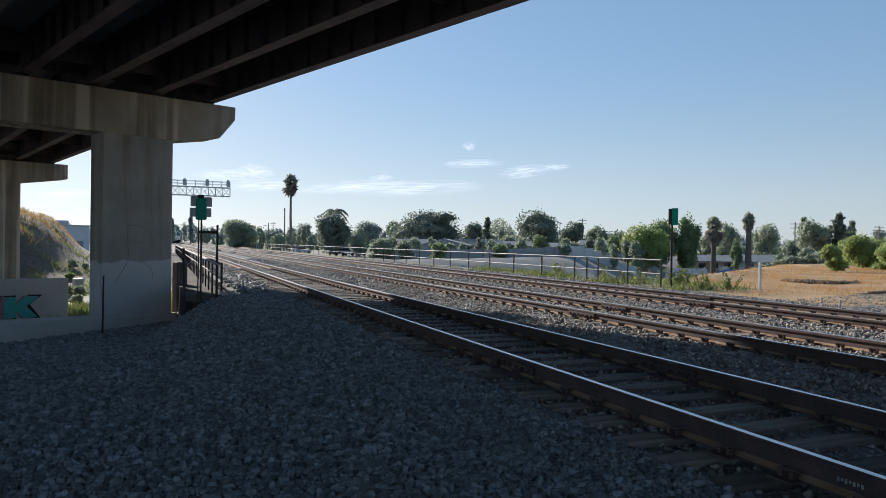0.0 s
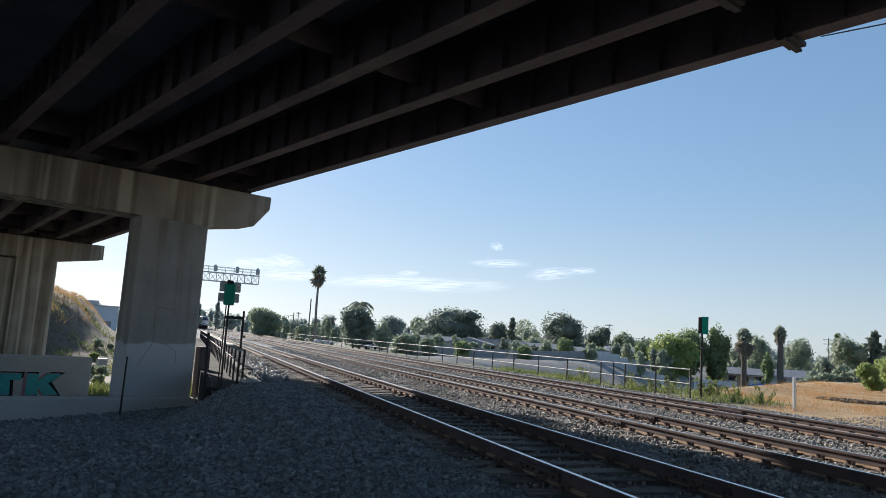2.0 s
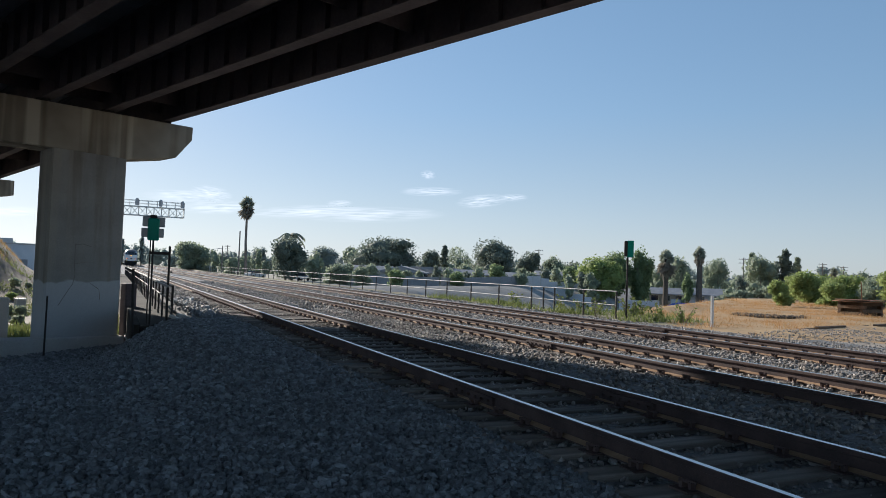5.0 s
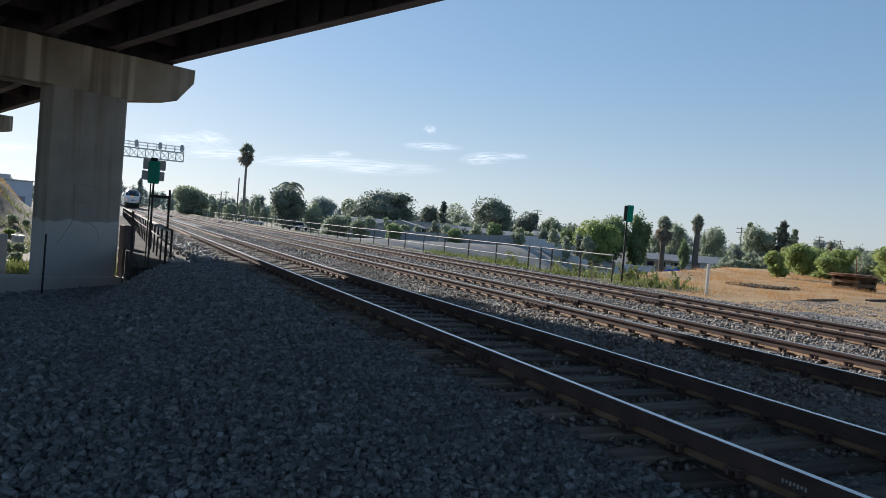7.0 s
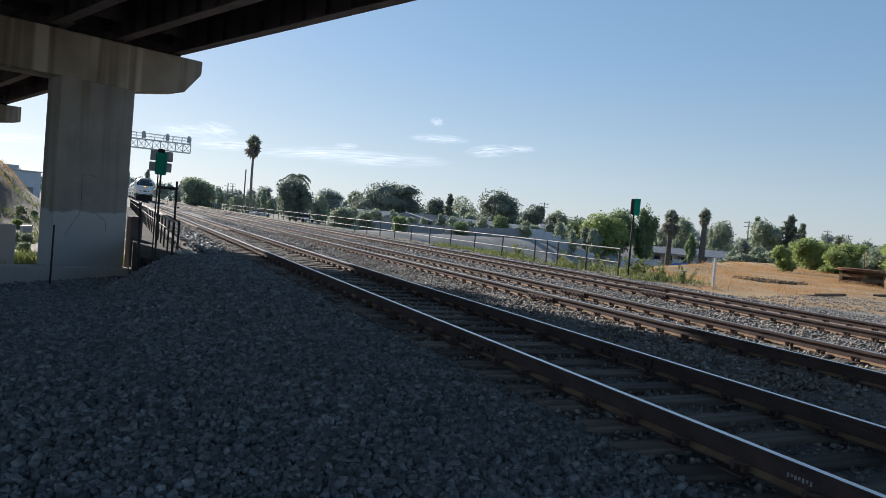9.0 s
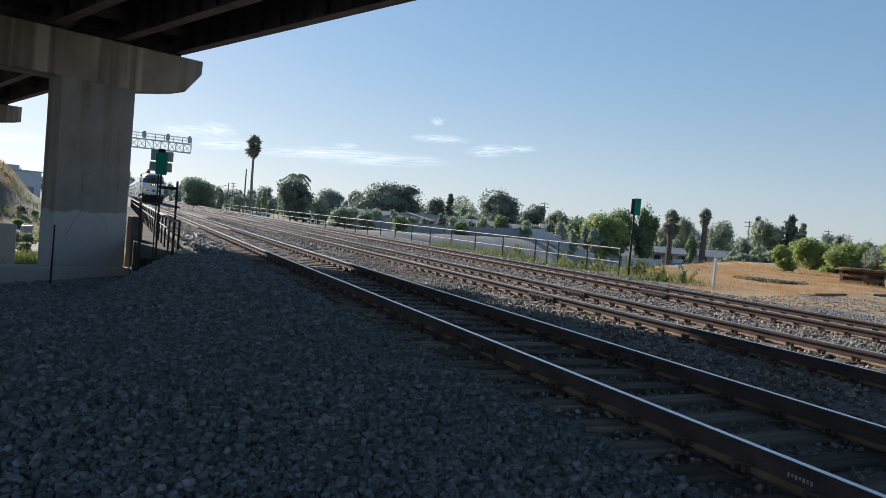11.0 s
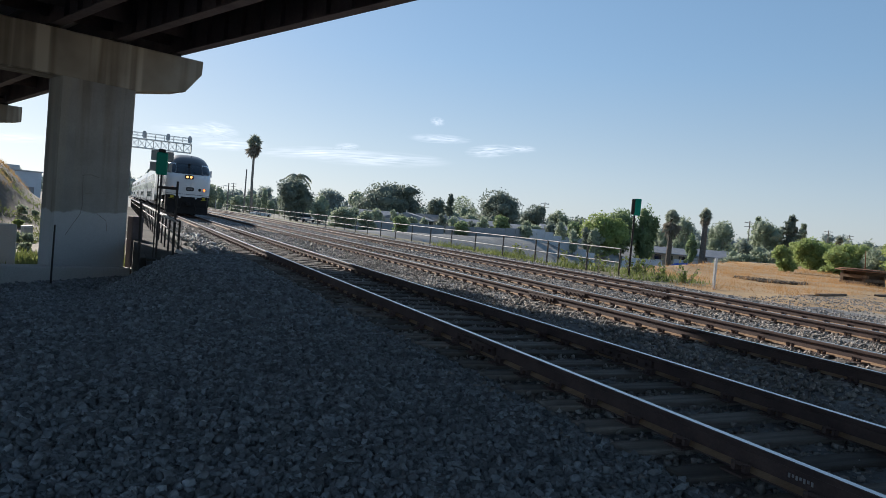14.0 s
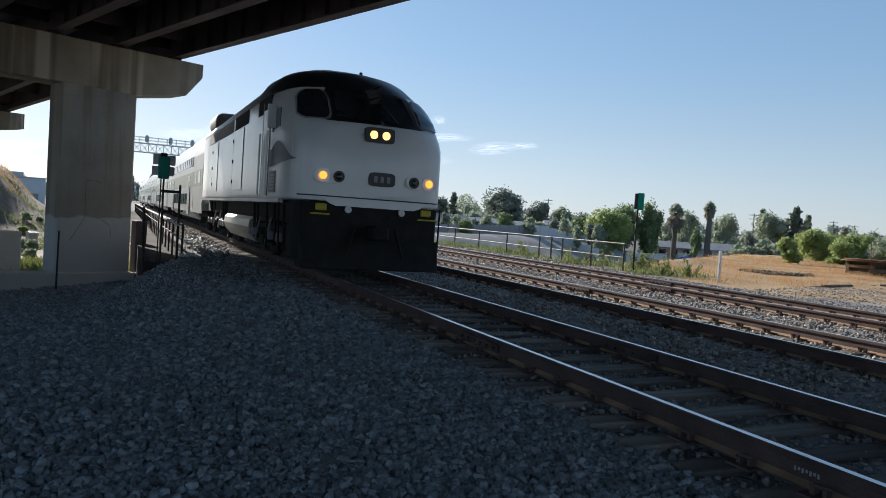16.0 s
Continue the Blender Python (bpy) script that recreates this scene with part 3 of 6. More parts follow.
def make_signal():
    s = thing("track_sign", "green board on a dark mast with grey plates behind it", "railway sign", m=pose(1.05, 22.0, 0))
    part("mast", rod((0.02, 0, -1.3), (0.02, 0, 2.5), 0.03, 0.026), M_DARKIRON, s)
    part("ladder_rail", rod((-0.06, 0.06, -1.3), (-0.05, 0.06, 2.0), 0.018), M_DARKIRON, s)
    g = part("board", box(-0.15, 0.16, -0.14, -0.06, 1.83, 2.46, 0.03), M_GREEN, s, "green enamel board")
    part("cap", box(-0.1, 0.09, -0.1, 0.06, 2.46, 2.56, 0.02), M_DARKIRON, g)
    for x0, x1, z0, z1 in ((-0.29, -0.02, 2.22, 2.52), (0.03, 0.31, 2.22, 2.5), (-0.31, -0.03, 1.92, 2.18), (0.03, 0.29, 1.92, 2.18)):
        part("plate", box(x0, x1, -0.05, -0.02, z0, z1, 0.02), M_SIGNBACK, s, "grey back plate")
    fr = thing("stile_post", "rusty steel post with a cross bar tied to the sign mast", "post", m=pose(1.52, 22.0, 0))
    part("upright", box(-0.03, 0.03, -0.03, 0.03, -1.2, 1.69, 0.006), M_DARKIRON, fr)
    part("cross_bar", box(-0.52, 0.0, -0.035, 0.035, 1.44, 1.52, 0.008), M_DARKIRON, fr)
    part("latch", box(0.04, 0.1, -0.03, 0.03, 0.92, 0.97), M_DARKIRON, fr)
    r = thing("track_sign", "green box sign on a thin black post by the far fence", "railway sign", m=pose(17.0, 20.85, 0))
    part("post", rod((0, 0, -0.6), (0.0, 0, 2.15), 0.04, 0.035), M_DARKIRON, r)
    part("board", box(-0.03, 0.2, -0.08, 0.0, 2.03, 2.64, 0.02), M_GREEN, r, "green enamel board", m=pose(0, 0, 0, 0, 0, -35))
    part("box", box(-0.13, -0.01, -0.09, 0.1, 2.06, 2.62, 0.02), M_DARKIRON, r, "dark signal housing", m=pose(0, 0, 0, 0, 0, -35))
    w = thing("marker_post", "white wooden marker post at the edge of the dry grass", "post", m=pose(17.9, 17.65, -0.4))
    part("post", box(-0.042, 0.042, -0.042, 0.042, 0, 1.2, 0.01), M_WHITE, w)


make_fence()
make_guardrail()
make_signal()


# ---------- train ----------
ROLLING = []
M_LOCO = surface("off-white train enamel", (0.64, 0.65, 0.66), (0.73, 0.73, 0.73), 0.8, 25.0, 0.2, spec=0.7, bumps=0.0, grit=0.96)
M_BLACK = surface("black train enamel", (0.012, 0.012, 0.014), (0.02, 0.02, 0.022), 1.0, 25.0, 0.35, spec=0.5, bumps=0.03)
M_UNDER = surface("grimy black running gear", (0.01, 0.009, 0.009), (0.024, 0.021, 0.019), 3.0, 30.0, 0.75, bumps=0.3)
M_ROOF = surface("dusty roof paint", (0.1, 0.09, 0.075), (0.2, 0.18, 0.14), 1.0, 20.0, 0.55, bumps=0.1)
M_SILVER = surface("brushed tank steel", (0.5, 0.48, 0.42), (0.62, 0.6, 0.54), 2.0, 30.0, 0.38, 0.7, 0.5, stretch=(1, 0.1, 3))
M_CAR = surface("silver white coach paint", (0.62, 0.64, 0.64), (0.72, 0.73, 0.72), 0.6, 20.0, 0.35, 0.1, 0.5, bumps=0.0, grit=0.94)
M_CARBAND = surface("pale green coach band", (0.47, 0.53, 0.45), (0.54, 0.59, 0.5), 0.6, 20.0, 0.4, bumps=0.03)
M_GLASS = glass("dark cab glass")
M_NAVY = surface("dark blue swoosh paint", (0.05, 0.07, 0.12), (0.07, 0.1, 0.15), 2.0, 20.0, 0.4, bumps=0.02)
M_GREYPANEL = surface("grey vent louvre", (0.25, 0.25, 0.25), (0.36, 0.36, 0.36), 2.0, 20.0, 0.6)
M_LAMP = glow("headlamp glow", (1.0, 0.42, 0.1), 2.2)
M_AMBER = glow("amber ditch lamp glow", (1.0, 0.2, 0.02), 2.2)
M_CHROME = surface("bright lamp bezel", (0.55, 0.53, 0.5), (0.65, 0.63, 0.6), 3.0, 30.0, 0.3, 0.8, bumps=0.02)

# stations along the locomotive: distance back from the lamp, half width, roof height
LOCO = np.array([(0.0, 1.02, 2.66), (0.03, 1.16, 2.8), (0.08, 1.27, 2.9), (0.16, 1.37, 2.99), (0.35, 1.465, 3.17), (0.65, 1.52, 3.45), (1.0, 1.54, 3.73), (1.4, 1.55, 3.97), (1.9, 1.55, 4.2), (2.6, 1.55, 4.36), (3.4, 1.55, 4.46), (4.2, 1.55, 4.46), (5.0, 1.55, 4.26), (17.0, 1.55, 4.22)])
LOW = 1.42


def loco_at(y):
    return float(np.interp(y, LOCO[:, 0], LOCO[:, 1])), float(np.interp(y, LOCO[:, 0], LOCO[:, 2]))


def shoulder(y):
    return float(np.interp(y, [0, 1.5, 4.0, 5.0], [0.56, 0.56, 0.7, 0.8]))


def loco_width(y, z):
    hw, zt = loco_at(y)
    z1 = LOW + (zt - LOW) * shoulder(y)
    if z >= zt:
        return 0.0
    return hw if z <= z1 else hw * (1 - ((z - z1) / (zt - z1)) ** 2.7) ** (1 / 2.7)


def nose_y(x, z):
    """How far back the nose lies at x across and height z."""
    lo, hi = 0.0, 6.0
    if loco_width(0.0, z) >= abs(x):
        return 0.0
    for _ in range(26):
        mid = (lo + hi) / 2
        if loco_width(mid, z) >= abs(x):
            hi = mid
        else:
            lo = mid
    return hi


def loco_shell():
    bm = bmesh.new()
    ys = [0.0, 0.015, 0.03, 0.055, 0.08, 0.12, 0.16, 0.25, 0.35, 0.5, 0.65, 0.82, 0.95, 1.1, 1.25, 1.4, 1.65, 1.9, 2.25, 2.6, 3.0, 3.4, 3.8, 4.2, 4.6, 5.0, 7.0, 9.0, 11.0, 13.0, 15.0, 17.0]
    us = np.linspace(0, 1, 11)
    rings = []
    for y in ys:
        hw, zt = loco_at(y)
        z1 = LOW + (zt - LOW) * shoulder(y)
        half = [(hw, LOW + (z1 - LOW) * u) for u in (0, 0.04, 0.35, 0.7)]
        for u in us:
            a = u * math.pi / 2
            half.append((hw * math.cos(a) ** (2 / 2.7) if u < 1 else 0.0, z1 + (zt - z1) * math.sin(a) ** (2 / 2.7)))
        pts = [(-x, z) for x, z in half[:-1]] + [(x, z) for x, z in half[::-1]]
        rings.append([bm.verts.new((x, y, z)) for x, z in pts])
    for r0, r1 in zip(rings, rings[1:]):
        for a in range(len(r0) - 1):
            f = bm.faces.new((r0[a], r0[a + 1], r1[a + 1], r1[a]))
            c = f.calc_center_median()
            f.material_index = 1 if c.z > 3.7 else 0
        bm.faces.new((r0[-1], r0[0], r1[0], r1[-1]))
    bm.faces.new(rings[0][::-1])
    bm.faces.new(rings[-1])
    # an even paint line between the white sides and the black cab roof
    bmesh.ops.bisect_plane(bm, geom=bm.verts[:] + bm.edges[:] + bm.faces[:], plane_co=(0, 0, 3.7), plane_no=(0, 0, 1))
    for f in bm.faces:
        f.material_index = 1 if f.calc_center_median().z > 3.7 else 0
    bmesh.ops.recalc_face_normals(bm, faces=bm.faces[:])
    return bm


def nose_patch(outline, off=0.012, n=14):
    """A sheet that follows the nose: outline gives for each row (z, x from, x to)."""
    bm = bmesh.new()
    rows = []
    zs = [o[0] for o in outline]
    for k in range(n + 1):
        z = zs[0] + (zs[-1] - zs[0]) * k / n
        a = float(np.interp(z, zs, [o[1] for o in outline]))
        b = float(np.interp(z, zs, [o[2] for o in outline]))
        row = []
        for j in range(n + 1):
            x = a + (b - a) * j / n
            y = nose_y(x, z)
            row.append(bm.verts.new((x * (1 + off / 1.5), y - off, z + (off if z > 3.1 else 0))))
        rows.append(row)
    for r0, r1 in zip(rows, rows[1:]):
        for j in range(n):
            bm.faces.new((r0[j], r0[j + 1], r1[j + 1], r1[j]))
    return bm


def oval(cx, cz, rx, rz, off0, off1, n=20, power=2.0):
    """A raised rounded plate on the nose."""
    bm = bmesh.new()
    y = max(nose_y(cx - rx, cz), nose_y(cx + rx, cz), nose_y(cx, cz + rz))
    yf = min(nose_y(cx - rx, cz), nose_y(cx + rx, cz), nose_y(cx, cz))
    rings = []
    for yy in (y + 0.02, yf - off1):
        ring = []
        for k in range(n):
            a = k * math.tau / n
            c, s = math.cos(a), math.sin(a)
            ring.append(bm.verts.new((cx + rx * math.copysign(abs(c) ** (2 / power), c), yy, cz + rz * math.copysign(abs(s) ** (2 / power), s))))
        rings.append(ring)
    for k in range(n):
        bm.faces.new((rings[0][k], rings[0][(k + 1) % n], rings[1][(k + 1) % n], rings[1][k]))
    bm.faces.new(rings[1])
    bm.faces.new(rings[0][::-1])
    bmesh.ops.recalc_face_normals(bm, faces=bm.faces[:])
    return bm


def lens(x, z, r, y, material, parent):
    bm = bmesh.new()
    bmesh.ops.create_uvsphere(bm, u_segments=14, v_segments=8, radius=r)
    for v in bm.verts:
        v.co = Vector((v.co.x + x, v.co.y * 0.35 + y, v.co.z + z))
    part("lens", bm, material, parent, smooth=True)


def wheel_bm(r):
    bm = bmesh.new()
    add_rod(bm, (-0.07, 0, 0), (0.07, 0, 0), r, n=24)
    add_rod(bm, (0.055, 0, 0), (0.09, 0, 0), r + 0.025, n=24)
    add_rod(bm, (-0.14, 0, 0), (-0.07, 0, 0), 0.14, 0.2, n=12)
    return bm


def bogie(parent, y0, base, r):
    b = part("bogie", box(-1.22, 1.22, y0 - base / 2 - 0.5, y0 + base / 2 + 0.5, 0.62, 0.86, 0.04), M_UNDER, parent, "grimy bogie frame")
    w = mesh_of(wheel_bm(r), "wheel")
    for k in (-1, 1):
        for side in (-1, 1):
            part("wheel", w, M_UNDER, b, m=pose(side * 0.76, y0 + k * base / 2, r, 0, 0, 0 if side < 0 else 180))
            part("axle_box", box(side * 1.0 - 0.16, side * 1.0 + 0.22 * (side > 0) + 0.06, y0 + k * base / 2 - 0.2, y0 + k * base / 2 + 0.2, 0.3, 0.66, 0.03), M_UNDER, b)
            part("spring", rod((side * 1.12, y0 + k * base * 0.28, 0.4), (side * 1.12, y0 + k * base * 0.28, 0.7), 0.11, n=10), M_UNDER, b)
    return b


def make_loco():
    lo = thing("locomotive", "off-white diesel passenger locomotive with black cab roof and lit lamps", "locomotive")
    part("body", loco_shell(), [M_LOCO, M_BLACK], lo, smooth=True)
    # windscreen band and panes
    band = part("windscreen_band", nose_patch([(2.95, -0.98, 0.98), (3.0, -1.06, 1.06), (3.45, -0.98, 0.98), (3.69, -0.84, 0.84)], 0.01, 22), M_BLACK, lo, "black windscreen surround", smooth=True)
    for a0, a1, b0, b1 in ((-0.78, -0.04, -0.72, -0.04), (0.04, 0.78, 0.04, 0.72)):
        part("pane", nose_patch([(3.04, a0, a1), (3.62, b0, b1)], 0.02, 10), M_GLASS, band, "dark windscreen pane", smooth=True)
    for sx in (-1, 1):
        rows = [(3.0, 1.0, 1.3), (3.03, 0.94, 1.38), (3.1, 0.9, 1.42), (3.42, 0.88, 1.37), (3.54, 0.9, 1.3), (3.6, 0.98, 1.2)]
        rim = [(3.0 + (z - 3.3) * 1.1 + 0.3, a - 0.035, b + 0.03) for z, a, b in rows]
        flip = lambda q: [(z, *sorted((sx * a, sx * b))) for z, a, b in q]  # noqa: E731
        f = part("corner_window", nose_patch(flip(rim), 0.018, 18), M_GREYPANEL, lo, "pale frame of the corner window", smooth=True)
        part("pane", nose_patch(flip(rows), 0.028, 18), M_GLASS, f, "dark corner pane", smooth=True)
        w = rod((sx * 0.45, nose_y(0.45, 3.0) - 0.05, 2.99), (sx * 0.2, nose_y(0.2, 3.4) - 0.06, 3.4), 0.012, n=5)
        part("wiper", w, M_BLACK, band)
    # lamps
    h = part("headlight_box", oval(0.0, 2.74, 0.3, 0.145, 0, 0.05, 20, 7.0), M_BLACK, lo, "black twin headlight housing")
    for x in (-0.125, 0.125):
        lens(x, 2.74, 0.095, nose_y(x, 2.74) - 0.05, M_LAMP, h)
    for sx in (-1, 1):
        d = part("ditch_light", oval(sx * 0.92, 1.89, 0.32, 0.14, 0, 0.035, 24, 3.0), M_LOCO, lo, "oval ditch light housing")
        yy = nose_y(sx * 1.06, 1.89)
        part("bezel", oval(sx * 1.06, 1.89, 0.135, 0.135, 0, 0.05), M_CHROME, d)
        lens(sx * 1.07, 1.89, 0.075, nose_y(1.0, 1.89) - 0.07, M_AMBER, d)
        part("bezel", oval(sx * 0.76, 1.89, 0.11, 0.11, 0, 0.045), M_BLACK, d)
        lens(sx * 0.76, 1.89, 0.07, nose_y(0.76, 1.89) - 0.05, M_GLASS, d)
    n = part("number_board", oval(0.1, 1.9, 0.27, 0.135, 0, 0.03, 24, 4.5), M_BLACK, lo, "black number board with pale marks")
    for k in range(3):
        x = 0.1 + (k - 1) * 0.13
        part("mark", box(x - 0.035, x + 0.035, -0.036, -0.032, 1.84, 1.96), M_GREYPANEL, n)
    # lower edge of the nose, buffer beam, plough, couplings
    part("nose_skirt", nose_patch([(1.34, -0.78, 0.78), (1.38, -0.9, 0.9), (1.46, -1.02, 1.02), (1.5, -1.4, 1.4)], 0.02, 20), M_LOCO, lo, "pale lower lip of the nose", smooth=True)
    part("step_line", nose_patch([(1.5, -1.44, 1.44), (1.525, -1.44, 1.44)], 0.03, 16), M_BLACK, lo)
    p = part("pilot", prism([(-1.46, 0.5), (-1.3, 0.02), (1.3, 0.02), (1.46, 0.5), (1.48, 1.0), (-1.48, 1.0)], 0.3, 1.4, "z", 0.03), M_UNDER, lo, "black pilot beam and plough")
    part("plough", prism([(-0.06, 0.14), (0.04, 0.75), (0.6, 0.75), (0.6, 0.14)], -1.38, 1.38, "x", 0.02), M_UNDER, p)
    part("coupler", box(-0.16, 0.16, -0.5, 0.4, 0.72, 1.0, 0.05), M_UNDER, p)
    for sx in (-1, 1):
        part("hose_cap", rod((sx * 0.54, -0.05, 1.28), (sx * 0.54, -0.01, 1.28), 0.065, n=14), M_WHITE, p, "white round hose cap")
        part("corner_step", box(sx * 1.06 - 0.11, sx * 1.06 + 0.11, -0.03, 0.02, 1.24, 1.37, 0.02), M_YELLOW, p, "yellow step edge")
        part("corner_step", box(sx * 1.08 - 0.18, sx * 1.08 + 0.18, -0.05, 0.1, 1.16, 1.19), M_YELLOW, p, "yellow step edge")
        part("hose", rod((sx * 0.4, -0.1, 0.95), (sx * 0.56, -0.16, 0.42), 0.03, n=7), M_UNDER, p)
        part("grab_rail", rod((sx * 1.38, 0.05, 0.55), (sx * 1.42, 0.12, 1.4), 0.018, n=6), M_UNDER, p)
    # sides
    for sx in (-1, 1):
        s = sx * 1.55
        o0, o1 = sorted((s, s + sx * 0.012))
        w = part("cab_window", box(o0, o1, 1.75, 2.5, 2.9, 3.3, 0.004), M_GLASS, lo, "cab side window")
        part("window_frame", box(min(s, s + sx * 0.02), max(s, s + sx * 0.02), 2.5, 2.56, 2.85, 3.35), M_GREYPANEL, w)
        mi = part("mirror", box(min(s, s + sx * 0.2), max(s, s + sx * 0.2), 2.2, 2.26, 2.9, 3.4, 0.02), M_LOCO, lo, "folding cab mirror")
        d = part("cab_door", box(o0, o1, 2.95, 3.7, 1.5, 3.42, 0.004), M_LOCO, lo)
        # wide black strips on the flat side imitate the shade of the door recess
        part("door_seam", box(min(s, s + sx * 0.014), max(s, s + sx * 0.014), 2.88, 2.95, 1.48, 3.5), M_BLACK, d)
        part("door_seam", box(min(s, s + sx * 0.014), max(s, s + sx * 0.014), 3.71, 3.8, 1.48, 3.6), M_BLACK, d)
        for y in (2.86, 3.82):
            part("grab_rail", rod((s + sx * 0.06, y, 1.5), (s + sx * 0.06, y, 2.9), 0.02, n=6), M_GALV, d)
        part("louvre_panel", box(o0, o1, 2.0, 2.7, 1.55, 2.0, 0.003), M_GREYPANEL, lo)
        for k in range(5):
            part("louvre", box(min(s, s + sx * 0.025), max(s, s + sx * 0.025), 2.15, 2.55, 1.62 + 0.07 * k, 1.645 + 0.07 * k), M_LOCO, lo)
        sw = bmesh.new()
        curve = [(0.42 + 2.4 * u, 2.2 + 0.42 * (math.sin(math.pi * min(0.72, u * 0.8)) ** 1.6)) for u in np.linspace(0, 1, 20)]
        top = [sw.verts.new((sx * (loco_width(y, z) + 0.01), y, z)) for y, z in curve]
        bot = [sw.verts.new((sx * (loco_width(y, 2.19) + 0.01), y, 2.19 - 0.04 * (y - 0.42))) for y, z in curve]
        for a in range(len(curve) - 1):
            sw.faces.new((top[a], top[a + 1], bot[a + 1], bot[a]))
        part("swoosh", sw, M_NAVY, lo, "dark blue swoosh")
        # hood doors and grilles
        for y0, y1, z0, z1 in ((6.7, 8.6, 1.65, 3.32), (12.3, 13.85, 1.66, 3.3)):
            dd = part("hood_door", box(o0, o1, y0, y1, z0, z1, 0.004), M_LOCO, lo)
            for y in (y0, y1):
                part("seam", box(min(s, s + sx * 0.014), max(s, s + sx * 0.014), y - 0.009, y + 0.009, z0, z1), M_GREYPANEL, dd)
            for z in (z0 + 0.25, (z0 + z1) / 2, z1 - 0.25):
                part("hinge", box(min(s, s + sx * 0.03), max(s, s + sx * 0.03), y1 - 0.06, y1 + 0.02, z - 0.05, z + 0.05), M_UNDER, dd)
        for y0, y1, mt in ((2.9, 4.5, M_UNDER), (6.0, 8.4, M_UNDER), (8.75, 11.8, M_GREYPANEL), (11.85, 15.0, M_GREYPANEL)):
            z0, z1 = 3.36, 3.72
            yy = (y0 + y1) / 2
            xo, xi = loco_width(yy, z0) + 0.012, loco_width(yy, z1) + 0.012
            g = bmesh.new()
            q = [g.verts.new((sx * x, y, z)) for x, y, z in ((xo, y0, z0), (xo, y1, z0), (xi, y1, z1), (xi, y0, z1))]
            r = [g.verts.new((sx * (x - 0.05), y, z)) for x, y, z in ((xo, y0, z0), (xo, y1, z0), (xi, y1, z1), (xi, y0, z1))]
            g.faces.new(q)
            for a in range(4):
                g.faces.new((q[a], q[(a + 1) % 4], r[(a + 1) % 4], r[a]))
            bmesh.ops.recalc_face_normals(g, faces=g.faces[:])
            part("air_intake", g, mt, lo, "air intake grille")
        part("sill", box(min(s, s - sx * 0.1), max(s, s - sx * 0.1) + 0.0, 1.6, 17.0, 1.34, 1.42), M_LOCO, lo)
        for y in (2.1, 2.45):
            part("side_step", box(sx * 1.42 - 0.1, sx * 1.42 + 0.1, y, y + 0.3, 0.42, 0.46), M_UNDER, lo)
    part("radiator_hood", box(-1.42, 1.42, 14.6, 16.95, 3.9, 4.62, 0.3, 4), M_ROOF, lo, "raised roof hood")
    part("exhaust", box(-0.4, 0.4, 9.5, 10.6, 4.1, 4.4, 0.05), M_ROOF, lo)
    part("antenna", rod((0.25, 2.3, 4.15), (0.25, 2.3, 4.34), 0.035, n=6), M_BLACK, lo)
    part("underframe", box(-1.3, 1.3, 0.6, 16.8, 0.95, 1.36), M_UNDER, lo)
    part("fuel_tank", prism([(-1.25, 1.0), (-1.4, 0.86), (-1.43, 0.68), (-1.36, 0.48), (-1.2, 0.32), (-0.95, 0.24), (0.95, 0.24), (1.2, 0.32), (1.36, 0.48), (1.43, 0.68), (1.4, 0.86), (1.25, 1.0)], 6.0, 10.9, "y", 0.01), M_SILVER, lo, "dull silver fuel tank")
    bogie(lo, 4.2, 2.75, 0.5)
    bogie(lo, 13.2, 2.75, 0.5)
    for sx in (-1, 1):
        for y in (2.0, 3.0, 5.2, 5.7, 11.1, 11.5, 12.0, 14.4, 15.4):
            part("pipe", rod((sx * 1.3, y, 0.45), (sx * 1.32, y + 0.1, 1.3), 0.03, n=6), M_UNDER, lo)
            part("valve", box(sx * 1.36 - 0.06, sx * 1.36 + 0.06, y + 0.14, y + 0.32, 0.5, 0.7, 0.02), M_GREYPANEL, lo)
        for y in (3.2, 4.6, 12.4, 13.8):
            part("brake_cylinder", rod((sx * 1.22, y, 0.62), (sx * 1.22, y + 0.5, 0.62), 0.11, n=12), M_UNDER, lo)
            part("air_hose", rod((sx * 1.34, y + 0.1, 1.0), (sx * 1.36, y + 0.6, 0.42), 0.025, n=6), M_GALV, lo)
        for y in (1.62, 2.9):
            part("step_post", rod((sx * 1.5, y, 0.3), (sx * 1.53, y, 1.45), 0.022, n=6), M_UNDER, lo)
        part("nose_grab", rod((sx * 1.5, 0.62, 1.95), (sx * 1.515, 0.66, 2.7), 0.016, n=6), M_WHITE, lo, "white grab handle")
    ROLLING.append((lo, 0.0))
    return lo


M_YELLOW = surface("worn yellow paint", (0.5, 0.42, 0.03), (0.6, 0.5, 0.06), 5.0, 40.0, 0.6)


